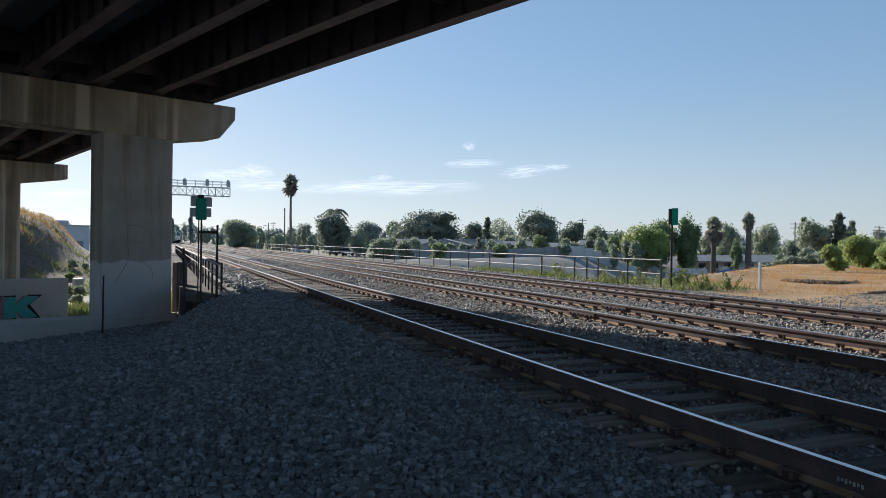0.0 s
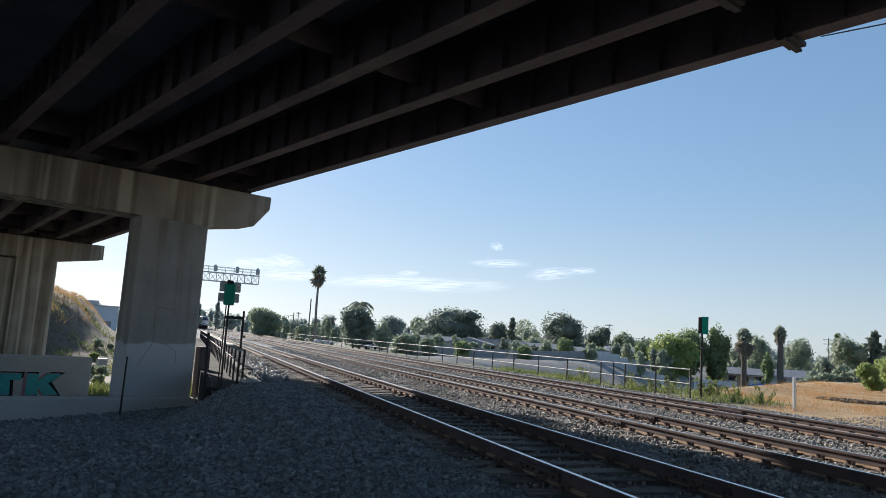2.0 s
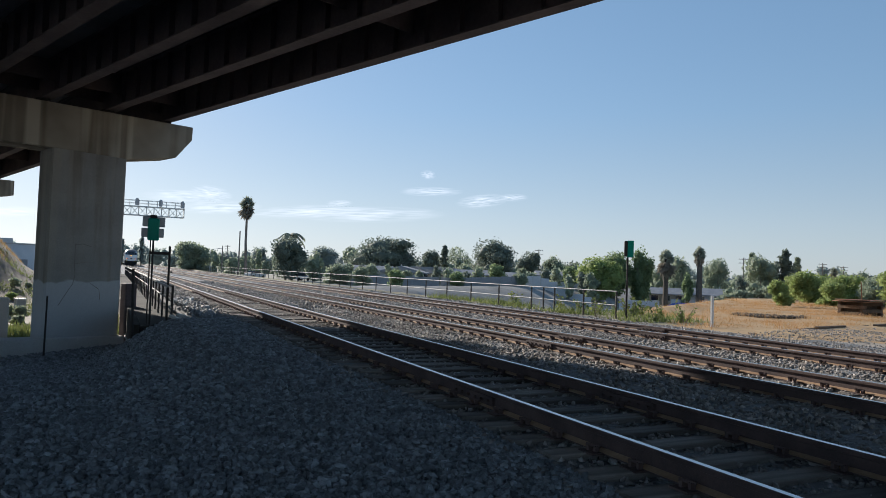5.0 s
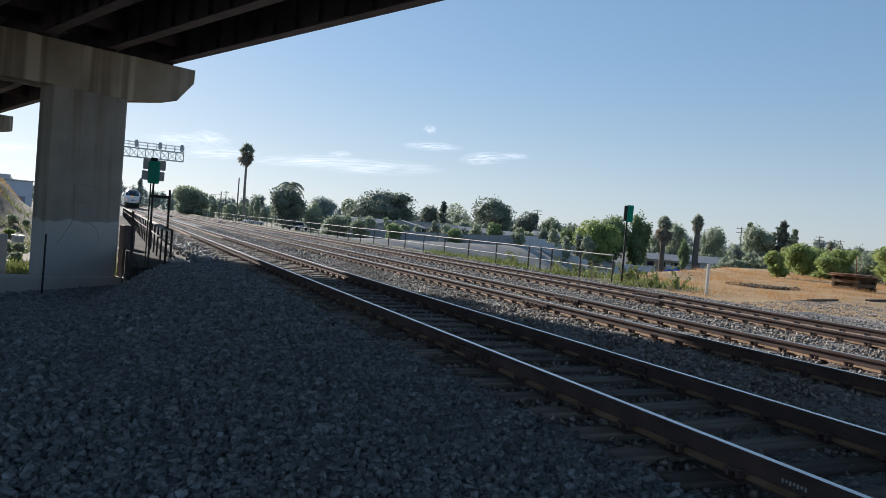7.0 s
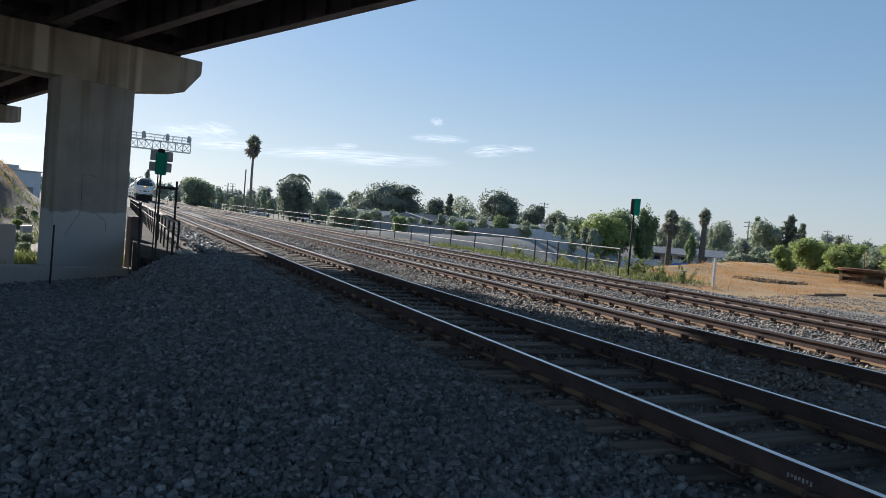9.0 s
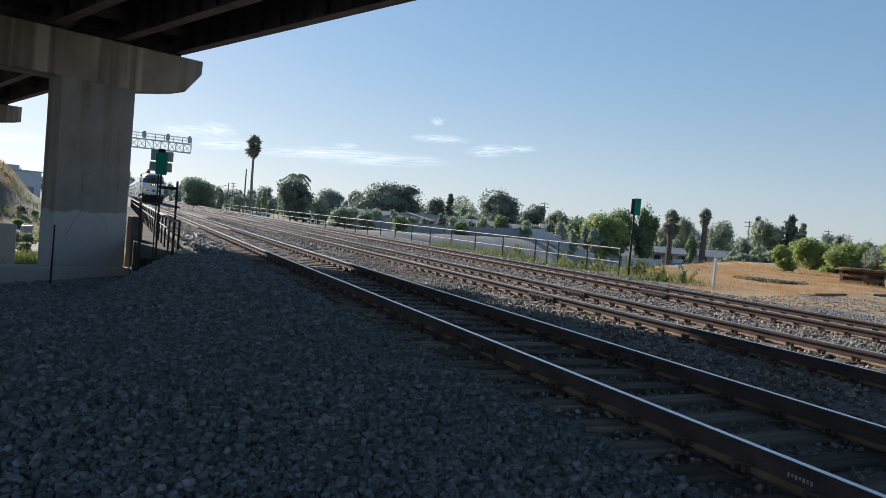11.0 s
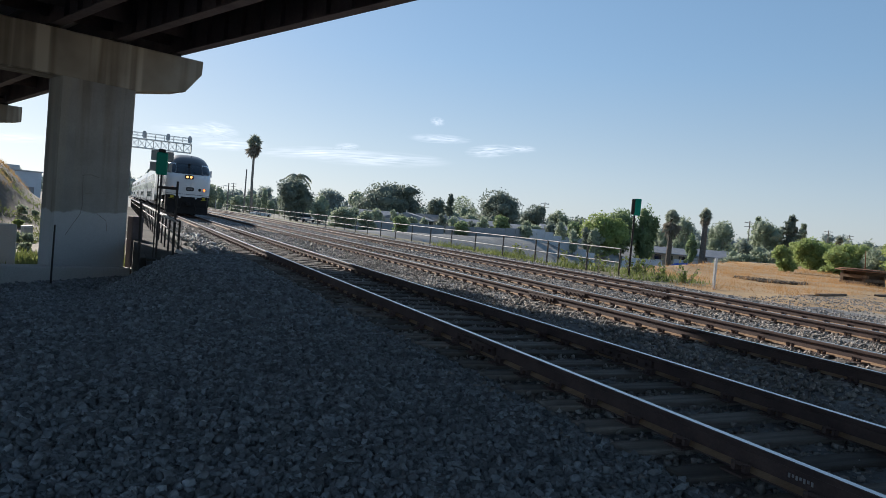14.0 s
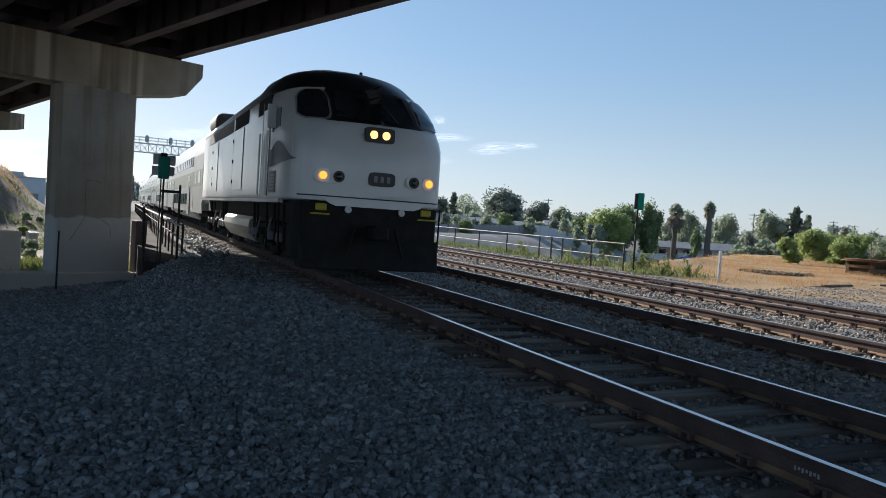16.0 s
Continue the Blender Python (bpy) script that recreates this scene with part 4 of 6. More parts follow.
def make_coaches():
    c = thing("passenger_coach", "silver-white double-deck passenger coach with dark windows", "train coach", "coaches")
    prof = [(-1.1, 0.42), (1.1, 0.42), (1.47, 0.75), (1.5, 2.3), (1.48, 3.3), (1.25, 4.1), (0.8, 4.38), (-0.8, 4.38), (-1.25, 4.1), (-1.48, 3.3), (-1.5, 2.3), (-1.47, 0.75)]
    low = prism(prof, 4.6, 20.8, "y", 0.03)
    part("lower_body", low, M_CAR, c)
    up = [(-1.48, 1.2), (1.48, 1.2)] + prof[3:]
    part("end_body", prism(up, 0.2, 4.59, "y", 0.03), M_CAR, c)
    part("end_body", prism(up, 20.81, 25.2, "y", 0.03), M_CAR, c)
    for sx in (-1, 1):
        o = lambda a, b: sorted((sx * a, sx * b))  # noqa: E731
        for y0, y1 in ((0.25, 4.55), (4.65, 20.75), (20.85, 25.15)):
            part("colour_band", box(*o(1.498, 1.506), y0, y1, 1.95, 2.62), M_CARBAND, c, "pale green band")
        for k in range(13):
            y = 4.9 + 1.22 * k
            part("window", box(*o(1.44, 1.5), y, y + 0.95, 2.9, 3.35, 0.01), M_GLASS, c, "upper deck window")
            if 1 < k < 11:
                part("window", box(*o(1.47, 1.512), y, y + 0.95, 1.1, 1.65, 0.01), M_GLASS, c, "lower deck window")
        for y in (1.2, 2.9, 21.6, 23.3):
            part("window", box(*o(1.47, 1.512), y, y + 0.85, 2.05, 2.6, 0.01), M_GLASS, c)
        for y in (6.2, 17.9):
            d = part("door", box(*o(1.46, 1.514), y, y + 1.3, 0.62, 2.5, 0.01), M_CAR, c)
            part("seam", box(*o(1.5, 1.518), y + 0.6, y + 0.68, 0.64, 2.48), M_UNDER, d)
            part("seam", box(*o(1.5, 1.518), y - 0.05, y, 0.64, 2.48), M_UNDER, d)
    part("gangway", box(-0.6, 0.6, -0.1, 0.3, 1.2, 3.4, 0.05), M_UNDER, c)
    part("gangway", box(-0.6, 0.6, 25.1, 25.5, 1.2, 3.4, 0.05), M_UNDER, c)
    bogie(c, 2.3, 2.5, 0.42)
    bogie(c, 23.1, 2.5, 0.42)
    ROLLING.append((c, 17.5))
    for k in range(1, 5):
        ROLLING.append((copy_thing(c, pose(0, 0, 0)), 17.5 + 25.7 * k))


make_loco()
make_coaches()


# ---------- far side: trees, houses, poles ----------
EYE = Vector((0.0, 0.0, 1.23))


def spot(az, dist):
    """The place on the ground at a bearing to the right of the railway and a distance."""
    x, y = dist * math.sin(radians(az)), dist * math.cos(radians(az))
    return x, y, float(ground_z(x, y))


# The air is clear: distance haze is put into these lightened leaf and frond colours.
M_LEAF_DARK = leafy("dark tree leaves", (0.17, 0.2, 0.16), (0.29, 0.32, 0.25), 0.42)
M_LEAF_HAZE = leafy("far leaves paled for haze", (0.34, 0.38, 0.35), (0.44, 0.48, 0.44), 0.6)
M_LEAF_MID = leafy("grey green leaves", (0.28, 0.32, 0.23), (0.44, 0.48, 0.33), 0.5)
M_LEAF_GREEN = leafy("plain green leaves", (0.2, 0.26, 0.13), (0.36, 0.42, 0.21), 0.5)
M_LEAF_LIGHT = leafy("light green leaves", (0.25, 0.31, 0.11), (0.46, 0.52, 0.2), 0.55)
M_BARK = surface("grey bark", (0.22, 0.19, 0.16), (0.34, 0.3, 0.26), 2.0, 20.0, 0.95)
M_FROND = leafy("palm fronds", (0.32, 0.34, 0.27), (0.5, 0.52, 0.4), 0.45)
M_PALMBARK = surface("dark fibrous palm bark", (0.12, 0.1, 0.085), (0.2, 0.17, 0.14), 2.0, 20.0, 0.95)
M_SKIRT = leafy("dead palm fronds", (0.27, 0.24, 0.19), (0.4, 0.36, 0.29), 0.25)


def leaf_mesh(pts, size, rng, name, squash=1.0):
    """Four-cornered leaf clumps at the given places, each turned its own way."""
    n = len(pts)
    a = rng.normal(size=(n, 3))
    a /= np.linalg.norm(a, axis=1, keepdims=True)
    b = np.cross(a, rng.normal(size=(n, 3)))
    b /= np.linalg.norm(b, axis=1, keepdims=True)
    s = size * rng.uniform(0.5, 1.3, (n, 1))
    a, b = a * s, b * s * 0.62 * squash
    v = np.stack([pts - a, pts + b * rng.uniform(0.5, 1, (n, 1)), pts + a * rng.uniform(0.6, 1, (n, 1)), pts - b], 1).reshape(-1, 3)
    return raw_mesh(name, v, np.arange(4 * n).reshape(n, 4))


def crown_lumps(rng, blobs):
    """Centres and radii of the lumps of a crown of unit size."""
    z = rng.uniform(-0.9, 0.66, blobs)
    a = rng.uniform(0, math.tau, blobs)
    reach = 0.7 * np.sqrt(rng.uniform(0.15, 1, blobs)) * np.sqrt(1 - np.clip(z, 0, 1) ** 1.6)
    c = np.stack([reach * np.cos(a), reach * np.sin(a), z], 1)
    r = rng.uniform(0.22, 0.42, blobs)
    c[:3] = ((0, 0, -0.45), (0.05, 0, 0.05), (-0.1, 0.1, 0.42))
    r[:3] = 0.56
    return c, r


def crown_points(rng, n, wx, wz, blobs, fill=0.72, lumps=None):
    """Places spread over a heap of lumps in a crown of half width wx and height wz, its foot at z = 0."""
    c, r = lumps or crown_lumps(rng, blobs)
    k = rng.choice(len(r), n, p=r ** 2 / (r ** 2).sum())
    d = rng.normal(size=(n, 3))
    d /= np.linalg.norm(d, axis=1, keepdims=True)
    p = c[k] + d * (r[k] * (rng.uniform(fill, 1.08, n) + 0.22 * (rng.uniform(size=n) > 0.88)))[:, None]
    p[:, 2] = (p[:, 2] + 1) / 2
    p[:, 2] = np.clip(p[:, 2], 0.02, None)
    return p * (wx, wx, wz)


def ball(fine):
    bm = bmesh.new()
    bmesh.ops.create_icosphere(bm, subdivisions=fine, radius=1.0)
    out = (np.array([v.co[:] for v in bm.verts]), np.array([[v.index for v in f.verts] for f in bm.faces]))
    bm.free()
    return out


BALL = ball(1)


def crown_core(rng, wx, wz, lumps, shrink=0.8):
    """The close-grown inside of a crown: rough lumps that the outer leaves stand out from."""
    bv, bf = BALL
    c, r = lumps
    v = bv[None] * (r[:, None, None] * shrink) * rng.uniform(0.78, 1.1, (len(r), len(bv), 1)) + c[:, None]
    v[..., 2] = np.clip((v[..., 2] + 1) / 2, 0.01, None)
    f = bf[None] + len(bv) * np.arange(len(r))[:, None, None]
    return raw_mesh("crown_core", (v * (wx, wx, wz)).reshape(-1, 3), f.reshape(-1, 3))


def make_tree(az, dist, top, wide, material, label, count=1500, leaf=0.42, trunk=0.22, blobs=16, seed=1, name="tree", open_crown=False):
    """top: degrees of its head over the level; wide: degrees across."""
    rng = np.random.default_rng(seed)
    x, y, z = spot(az, dist)
    head = EYE.z + dist * math.tan(radians(top + 0.1))
    high = head - z
    half = 1.12 * dist * math.tan(radians(wide / 2))
    t = thing(name, label, "tree" if name == "tree" else "bush", m=pose(x, y, z))
    low = high * trunk
    lumps = crown_lumps(rng, blobs)
    pts = crown_points(rng, count, half, (high - low) * 1.04, blobs, lumps=lumps) + (0, 0, low)
    part("crown", leaf_mesh(pts, leaf, rng, "crown"), material, t)
    if not open_crown:
        core = part("crown_core", crown_core(rng, half, (high - low) * 1.04, lumps), material, t)
        core.location.z = low
    bm = bmesh.new()
    r = max(0.08, high * 0.028)
    add_rod(bm, (0, 0, -0.4), (0.1, 0, high * 0.5), r, r * 0.6, 9)
    for k in range(5):
        a = k * 1.3 + seed
        add_rod(bm, (0.05, 0, high * (0.2 + 0.06 * k)), (half * 0.6 * math.cos(a), half * 0.6 * math.sin(a), high * (0.55 + 0.07 * k)), r * 0.5, r * 0.15, 6)
    part("trunk", bm, M_BARK, t)
    return t


def make_conifer(az, dist, top, wide, material, label, seed):
    rng = np.random.default_rng(seed)
    x, y, z = spot(az, dist)
    high = EYE.z + dist * math.tan(radians(top)) - z
    half = dist * math.tan(radians(wide / 2))
    t = thing("tree", label, "tree", m=pose(x, y, z))
    pts = []
    for level in range(13):
        u = level / 12.5
        for j in range(7):
            a = rng.uniform(0, math.tau)
            reach = half * (1.0 - u) ** 0.65 * rng.uniform(0.45, 1.15)
            w = np.linspace(0.12, 1, 9)[:, None]
            arm = np.array([[math.cos(a) * reach, math.sin(a) * reach, high * 0.05]]) * w + (0, 0, high * (0.14 + 0.84 * u))
            pts.append(np.repeat(arm, 3, 0) + rng.normal(0, 0.16, (27, 3)))
    part("crown", leaf_mesh(np.concatenate(pts), 0.34, rng, "crown"), material, t)
    part("trunk", rod((0, 0, -0.3), (0, 0, high * 0.95), 0.25, 0.04), M_BARK, t)


def make_fan_palm(az, dist, top, crown_r, label, seed, skirt=0.35, lean=0.0, trunk_r=0.28):
    rng = np.random.default_rng(seed)
    x, y, z = spot(az, dist)
    high = EYE.z + dist * math.tan(radians(top)) - z
    t = thing("palm_tree", label, "palm tree", m=pose(x, y, z))
    hub = high - crown_r * 0.95
    bm = bmesh.new()
    add_rod(bm, (lean * 0.5, 0, -0.4), (0, 0, hub * 0.5), trunk_r * 1.25, trunk_r, 10)
    add_rod(bm, (0, 0, hub * 0.5), (0, 0, hub), trunk_r, trunk_r * 0.8, 10)
    part("trunk", bm, M_BARK if trunk_r < 0.3 else M_PALMBARK, t)

    def fans(n, lo, hi, r0, r1, name, material):
        v, f = [], []
        for k in range(n):
            a, e = rng.uniform(0, math.tau), radians(rng.uniform(lo, hi))
            d = np.array([math.cos(a) * math.cos(e), math.sin(a) * math.cos(e), math.sin(e)])
            d[2] *= 1.25
            side = np.cross(d, (0, 0, 1.0))
            side /= np.linalg.norm(side) + 1e-6
            up = np.cross(side, d)
            roll = rng.uniform(-1.4, 1.4)
            side, up = side * math.cos(roll) + up * math.sin(roll), up * math.cos(roll) - side * math.sin(roll)
            r = rng.uniform(r0, r1)
            root = np.array([0, 0, hub]) + d * r * rng.uniform(0.2, 0.5)
            for j in range(9):
                b = (j - 4) * 0.34
                tip = root + (d * math.cos(b) + side * math.sin(b) + up * 0.15 * rng.normal()) * r * 0.55 - np.array([0, 0, rng.uniform(0.05, 0.28) * r])
                w = (side * math.cos(b) - d * math.sin(b)) * r * 0.095
                i = len(v)
                mid = (root + tip) / 2
                v += [root, mid + w, tip, mid - w]
                f.append((i, i + 1, i + 2, i + 3))
        part(name, raw_mesh(name, np.array(v), np.array(f)), material, t)
    fans(58, -25, 88, crown_r * 0.7, crown_r * 1.15, "fronds", M_FROND)
    if skirt:
        fans(34, -89, -48, crown_r * (0.5 + skirt), crown_r * (1.2 + skirt), "dead_skirt", M_SKIRT)


def make_feather_palm(az, dist, top, span, label, seed):
    rng = np.random.default_rng(seed)
    x, y, z = spot(az, dist)
    high = EYE.z + dist * math.tan(radians(top)) - z
    t = thing("palm_tree", label, "palm tree", m=pose(x, y, z))
    hub = high - span * 0.45
    part("trunk", rod((0, 0, -0.3), (0, 0, hub), 0.22, 0.16), M_BARK, t)
    v, f = [], []
    for k in range(22):
        a, rise = rng.uniform(0, math.tau), rng.uniform(0.15, 1.2)
        d = np.array([math.cos(a), math.sin(a), 0])
        side = np.array([-d[1], d[0], 0])
        prev = None
        for j in range(11):
            u = j / 10
            p = np.array([0, 0, hub]) + d * span * u * 0.95 + np.array([0, 0, span * (rise * u * 0.75 - 0.95 * u * u)])
            if prev is not None:
                for sgn in (-1, 1):
                    i = len(v)
                    tip = (p + prev) / 2 + sgn * side * span * 0.2 * math.sin(math.pi * min(1, u + 0.1)) - np.array([0, 0, span * 0.14])
                    v += [prev, p, tip + (p - prev) * 0.5, tip]
                    f.append((i, i + 1, i + 2, i + 3))
            prev = p
    part("fronds", raw_mesh("fronds", np.array(v), np.array(f)), M_FROND, t)


def make_far_trees():
    big = "dense dark round tree behind the houses"
    # the haze on these trees is pale leaf colour, not dust
    dusty = "hazy grey-green tree in the distance"
    rows = (
        (5.4, 150, 1.45, 3.1, M_LEAF_MID, "broad grey-green tree beside the track", 2200, 0.4),
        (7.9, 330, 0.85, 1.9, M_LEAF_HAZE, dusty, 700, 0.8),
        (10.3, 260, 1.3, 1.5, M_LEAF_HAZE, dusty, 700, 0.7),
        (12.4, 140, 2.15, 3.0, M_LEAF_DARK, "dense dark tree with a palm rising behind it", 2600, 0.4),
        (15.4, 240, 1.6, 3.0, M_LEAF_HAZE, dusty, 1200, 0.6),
        (17.4, 230, 1.6, 1.5, M_LEAF_MID, dusty, 800, 0.55),
        (20.2, 172, 2.42, 5.9, M_LEAF_DARK, big, 4200, 0.45),
        (23.8, 200, 1.6, 2.0, M_LEAF_DARK, big, 1200, 0.45),
        (26.0, 230, 1.98, 2.5, M_LEAF_MID, "thin open tree behind the roofs", 650, 0.55),
        (28.8, 172, 2.58, 4.3, M_LEAF_DARK, big, 3600, 0.45),
        (31.7, 185, 1.72, 2.2, M_LEAF_DARK, big, 1500, 0.45),
        (33.6, 190, 1.42, 2.2, M_LEAF_MID, "grey-green tree in a back garden", 1400, 0.45),
        (35.2, 200, 1.1, 1.8, M_LEAF_DARK, big, 900, 0.5),
        (37.0, 135, 1.48, 3.6, M_LEAF_LIGHT, "light green leafy tree behind the yard wall", 2800, 0.38),
        (38.2, 150, 1.84, 2.9, M_LEAF_GREEN, "leafy green tree in a garden", 1800, 0.42),
        (40.2, 150, 2.22, 2.0, M_LEAF_GREEN, "tall rounded green tree in a garden", 1700, 0.42),
        (42.9, 180, 1.75, 1.6, M_LEAF_MID, "grey-green tree in a back garden", 800, 0.45),
        (45.6, 190, 1.62, 2.0, M_LEAF_MID, "grey-green tree in a back garden", 1100, 0.45),
        (48.6, 150, 1.9, 3.0, M_LEAF_MID, "open ragged grey-green eucalyptus tree", 1000, 0.45),
        (51.7, 78, 0.9, 2.5, M_LEAF_LIGHT, "bright green bush at the edge of the dry grass", 2600, 0.2),
        (54.4, 80, 0.7, 3.3, M_LEAF_LIGHT, "bright green bush at the edge of the dry grass", 2400, 0.2),
        (57.5, 66, 1.1, 3.5, M_LEAF_LIGHT, "bright green bush at the edge of the dry grass", 2000, 0.2),
        (52.7, 84, 0.75, 2.4, M_LEAF_LIGHT, "bright green bush at the edge of the dry grass", 1500, 0.2),
        (50.8, 88, 0.6, 1.6, M_LEAF_LIGHT, "bright green bush at the edge of the dry grass", 1200, 0.2),
        (53.3, 72, 0.2, 2.0, M_LEAF_LIGHT, "low spreading green bush in dry grass", 1200, 0.18),
        (56.0, 76, 0.6, 2.6, M_LEAF_MID, "dull green bush at the edge of the dry grass", 1500, 0.2),
        (50.0, 64, 0.2, 1.6, M_LEAF_LIGHT, "low bright green bush in dry grass", 900, 0.18),
        (21.1, 95, -0.05, 1.7, M_LEAF_GREEN, "small leafy bush below the fence", 900, 0.25),
        (29.0, 130, 0.68, 1.6, M_LEAF_GREEN, "small light green garden tree", 700, 0.32),
        (26.0, 120, 0.0, 1.5, M_LEAF_GREEN, "small bushy shrub in a garden", 700, 0.3),
        (34.8, 140, 0.72, 1.5, M_LEAF_GREEN, "small light green garden tree", 700, 0.32),
        (16.5, 110, 0.25, 2.2, M_LEAF_MID, "scrubby bushes along the fence", 1100, 0.3),
        (18.3, 105, 0.05, 1.6, M_LEAF_MID, "scrubby bushes along the fence", 900, 0.3),
        (14.6, 130, 0.5, 1.4, M_LEAF_MID, "scrubby bushes along the fence", 900, 0.32),
        (31.0, 120, 0.1, 1.3, M_LEAF_MID, "small bushy shrub in a garden", 600, 0.3),
        (43.6, 150, 0.55, 0.9, M_LEAF_GREEN, "small light green garden tree", 500, 0.32),
        (47.3, 120, 0.45, 1.3, M_LEAF_DARK, "dark rounded bush in a garden", 600, 0.3),
    )
    for k, (az, dist, top, wide, material, label, count, leaf) in enumerate(rows):
        bush = top < 0.3 or dist < 70
        make_tree(az, dist, top, wide, material, label, int(count * 2.6), leaf * 0.66, 0.02 if bush else 0.04, 10 + int(wide * 4), 11 + k, name="bush" if bush else "tree", open_crown=" open " in label)
    gr = np.random.default_rng(77)
    for k in range(22):
        az = 16.5 + 0.95 * k + gr.uniform(-0.3, 0.3)
        make_tree(az, gr.uniform(122, 140), gr.uniform(-0.15, 0.45) + 0.01 * k, gr.uniform(0.7, 1.5), (M_LEAF_MID, M_LEAF_MID, M_LEAF_DARK)[k % 3], "scrubby garden bush against the yard walls", 420, 0.26, 0.02, 8, 300 + k, name="bush")
    make_conifer(24.8, 190, 2.1, 1.4, M_LEAF_DARK, "slim dark cypress behind the roofs", 91)
    make_conifer(50.2, 150, 2.45, 1.9, M_LEAF_DARK, "ragged grey-green pine behind the bushes", 92)
    make_conifer(51.0, 170, 1.95, 0.9, M_LEAF_MID, "ragged grey-green pine behind the bushes", 93)
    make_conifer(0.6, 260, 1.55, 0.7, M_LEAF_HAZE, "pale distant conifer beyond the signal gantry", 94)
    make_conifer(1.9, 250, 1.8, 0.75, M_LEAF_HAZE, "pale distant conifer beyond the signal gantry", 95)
    make_conifer(48.0, 160, 2.2, 1.2, M_LEAF_MID, "ragged grey-green pine behind the bushes", 96)
    make_fan_palm(9.28, 152, 5.25, 1.75, "tall fan palm with a slim trunk", 81, 0.25, 0.6, 0.26)
    make_fan_palm(44.4, 150, 2.62, 1.45, "stout fan palm standing before the houses", 82, 0.1, 0.0, 0.55)
    make_fan_palm(42.0, 155, 2.3, 1.8, "shaggy fan palm with a skirt of dead fronds", 83, 0.7, 0.0, 0.5)
    make_fan_palm(53.3, 210, 1.35, 1.2, "small fan palm in the distance", 84, 0.1, 0.0, 0.2)
    make_fan_palm(-8.6, 160, 1.6, 1.2, "small distant fan palm above the bank", 85, 0.1, 0.0, 0.2)
    make_feather_palm(12.7, 146, 3.02, 2.9, "feathery palm rising over a dark tree", 86)
    # belts of joined far trees close the view; the farthest is coloured pale for haze
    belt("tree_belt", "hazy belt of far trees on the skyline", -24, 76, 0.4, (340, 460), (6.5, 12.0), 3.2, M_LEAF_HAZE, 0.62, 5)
    belt("garden_greenery", "mixed grey-green garden trees and hedges behind the houses", 5, 62, 0.5, (190, 260), (3.6, 8.2), 2.4, M_LEAF_MID, 0.4, 6)
    belt("far_hedge", "dull green scrub along the far edge of the dry grass", 42, 64, 0.55, (84, 104), (1.0, 2.3), 1.3, M_LEAF_MID, 0.2, 7)


def belt(name, label, az0, az1, gap, dist, tall, half, material, leaf, seed):
    """Many small uneven trees along a sweep of bearings, grown together."""
    rng = np.random.default_rng(seed)
    pts, cores, faces, at = [], [], [], 0
    for az in np.arange(az0, az1, gap):
        x, y, z = spot(az + rng.uniform(-0.3, 0.3), rng.uniform(*dist))
        high, wide = rng.uniform(*tall), half * rng.uniform(0.7, 1.7)
        lumps = crown_lumps(rng, 7)
        pts.append(crown_points(rng, 260, wide, high, 7, lumps=lumps) + (x, y, z - 0.3))
        me = crown_core(rng, wide, high, lumps, 0.82)
        co = np.array([v.co[:] for v in me.vertices]) + (x, y, z - 0.3)
        fa = np.array([p.vertices[:] for p in me.polygons])
        bpy.data.meshes.remove(me)
        cores.append(co)
        faces.append(fa + at)
        at += len(co)
    me = raw_mesh(name, np.concatenate(cores), np.concatenate(faces))
    me.materials.append(material)
    t = tagged(new(name, me), label, "trees", kind="stuff")
    tagged(part("outer_leaves", leaf_mesh(np.concatenate(pts), leaf, rng, name), material, t), kind="stuff")


M_STUCCO = surface("pale stucco", (0.5, 0.5, 0.5), (0.6, 0.6, 0.59), 0.5, 20.0, 0.9)
M_STUCCO2 = surface("tan stucco", (0.42, 0.36, 0.28), (0.5, 0.44, 0.35), 0.5, 20.0, 0.9)
M_SHINGLE = surface("grey roof shingles", (0.27, 0.28, 0.3), (0.38, 0.38, 0.39), 0.8, 12.0, 0.9)
M_SHINGLE2 = surface("brown roof shingles", (0.26, 0.22, 0.19), (0.36, 0.31, 0.27), 0.8, 12.0, 0.9)
M_BLOCK = surface("white block wall", (0.6, 0.61, 0.63), (0.7, 0.71, 0.73), 0.4, 10.0, 0.9)
M_BLOCK2 = surface("grey block wall", (0.3, 0.3, 0.31), (0.4, 0.4, 0.41), 0.4, 10.0, 0.9)


def make_house(az, dist, long, deep, eaves, ridge, turn, walls, roof, label):
    x, y, z = spot(az, dist)
    h = thing("house", label, "house", "houses across the channel", m=pose(x, y, z, 0, 0, turn))
    a, b = long * 0.34, deep / 2
    part("wall", box(-a, a, -b, b, -0.6, eaves), walls, h)
    part("roof", prism([(-b - 0.5, eaves - 0.1), (b + 0.5, eaves - 0.1), (b + 0.5, eaves + 0.06), (0, ridge), (-b - 0.5, eaves + 0.06)], -a - 0.4, a + 0.4, "x", 0.02), roof, h)
    for k, u in enumerate((-0.6, -0.1, 0.45)):
        w = part("window", box(u * a, u * a + 1.4, -b - 0.02, -b, 1.0, 2.1), M_GLASS, h)
        part("frame", box(u * a - 0.08, u * a + 1.48, -b - 0.04, -b - 0.02, 2.1, 2.2), M_WHITE, w)
        part("frame", box(u * a - 0.08, u * a + 1.48, -b - 0.05, -b - 0.02, 0.9, 1.0), M_WHITE, w)
    part("door", box(0.75 * a, 0.75 * a + 0.9, -b - 0.03, -b, 0, 2.05), M_SHINGLE2, h)
    part("vent_pipe", rod((0.3 * a, 0.6, ridge - 0.4), (0.3 * a, 0.6, ridge + 0.35), 0.08), M_GALV, h)


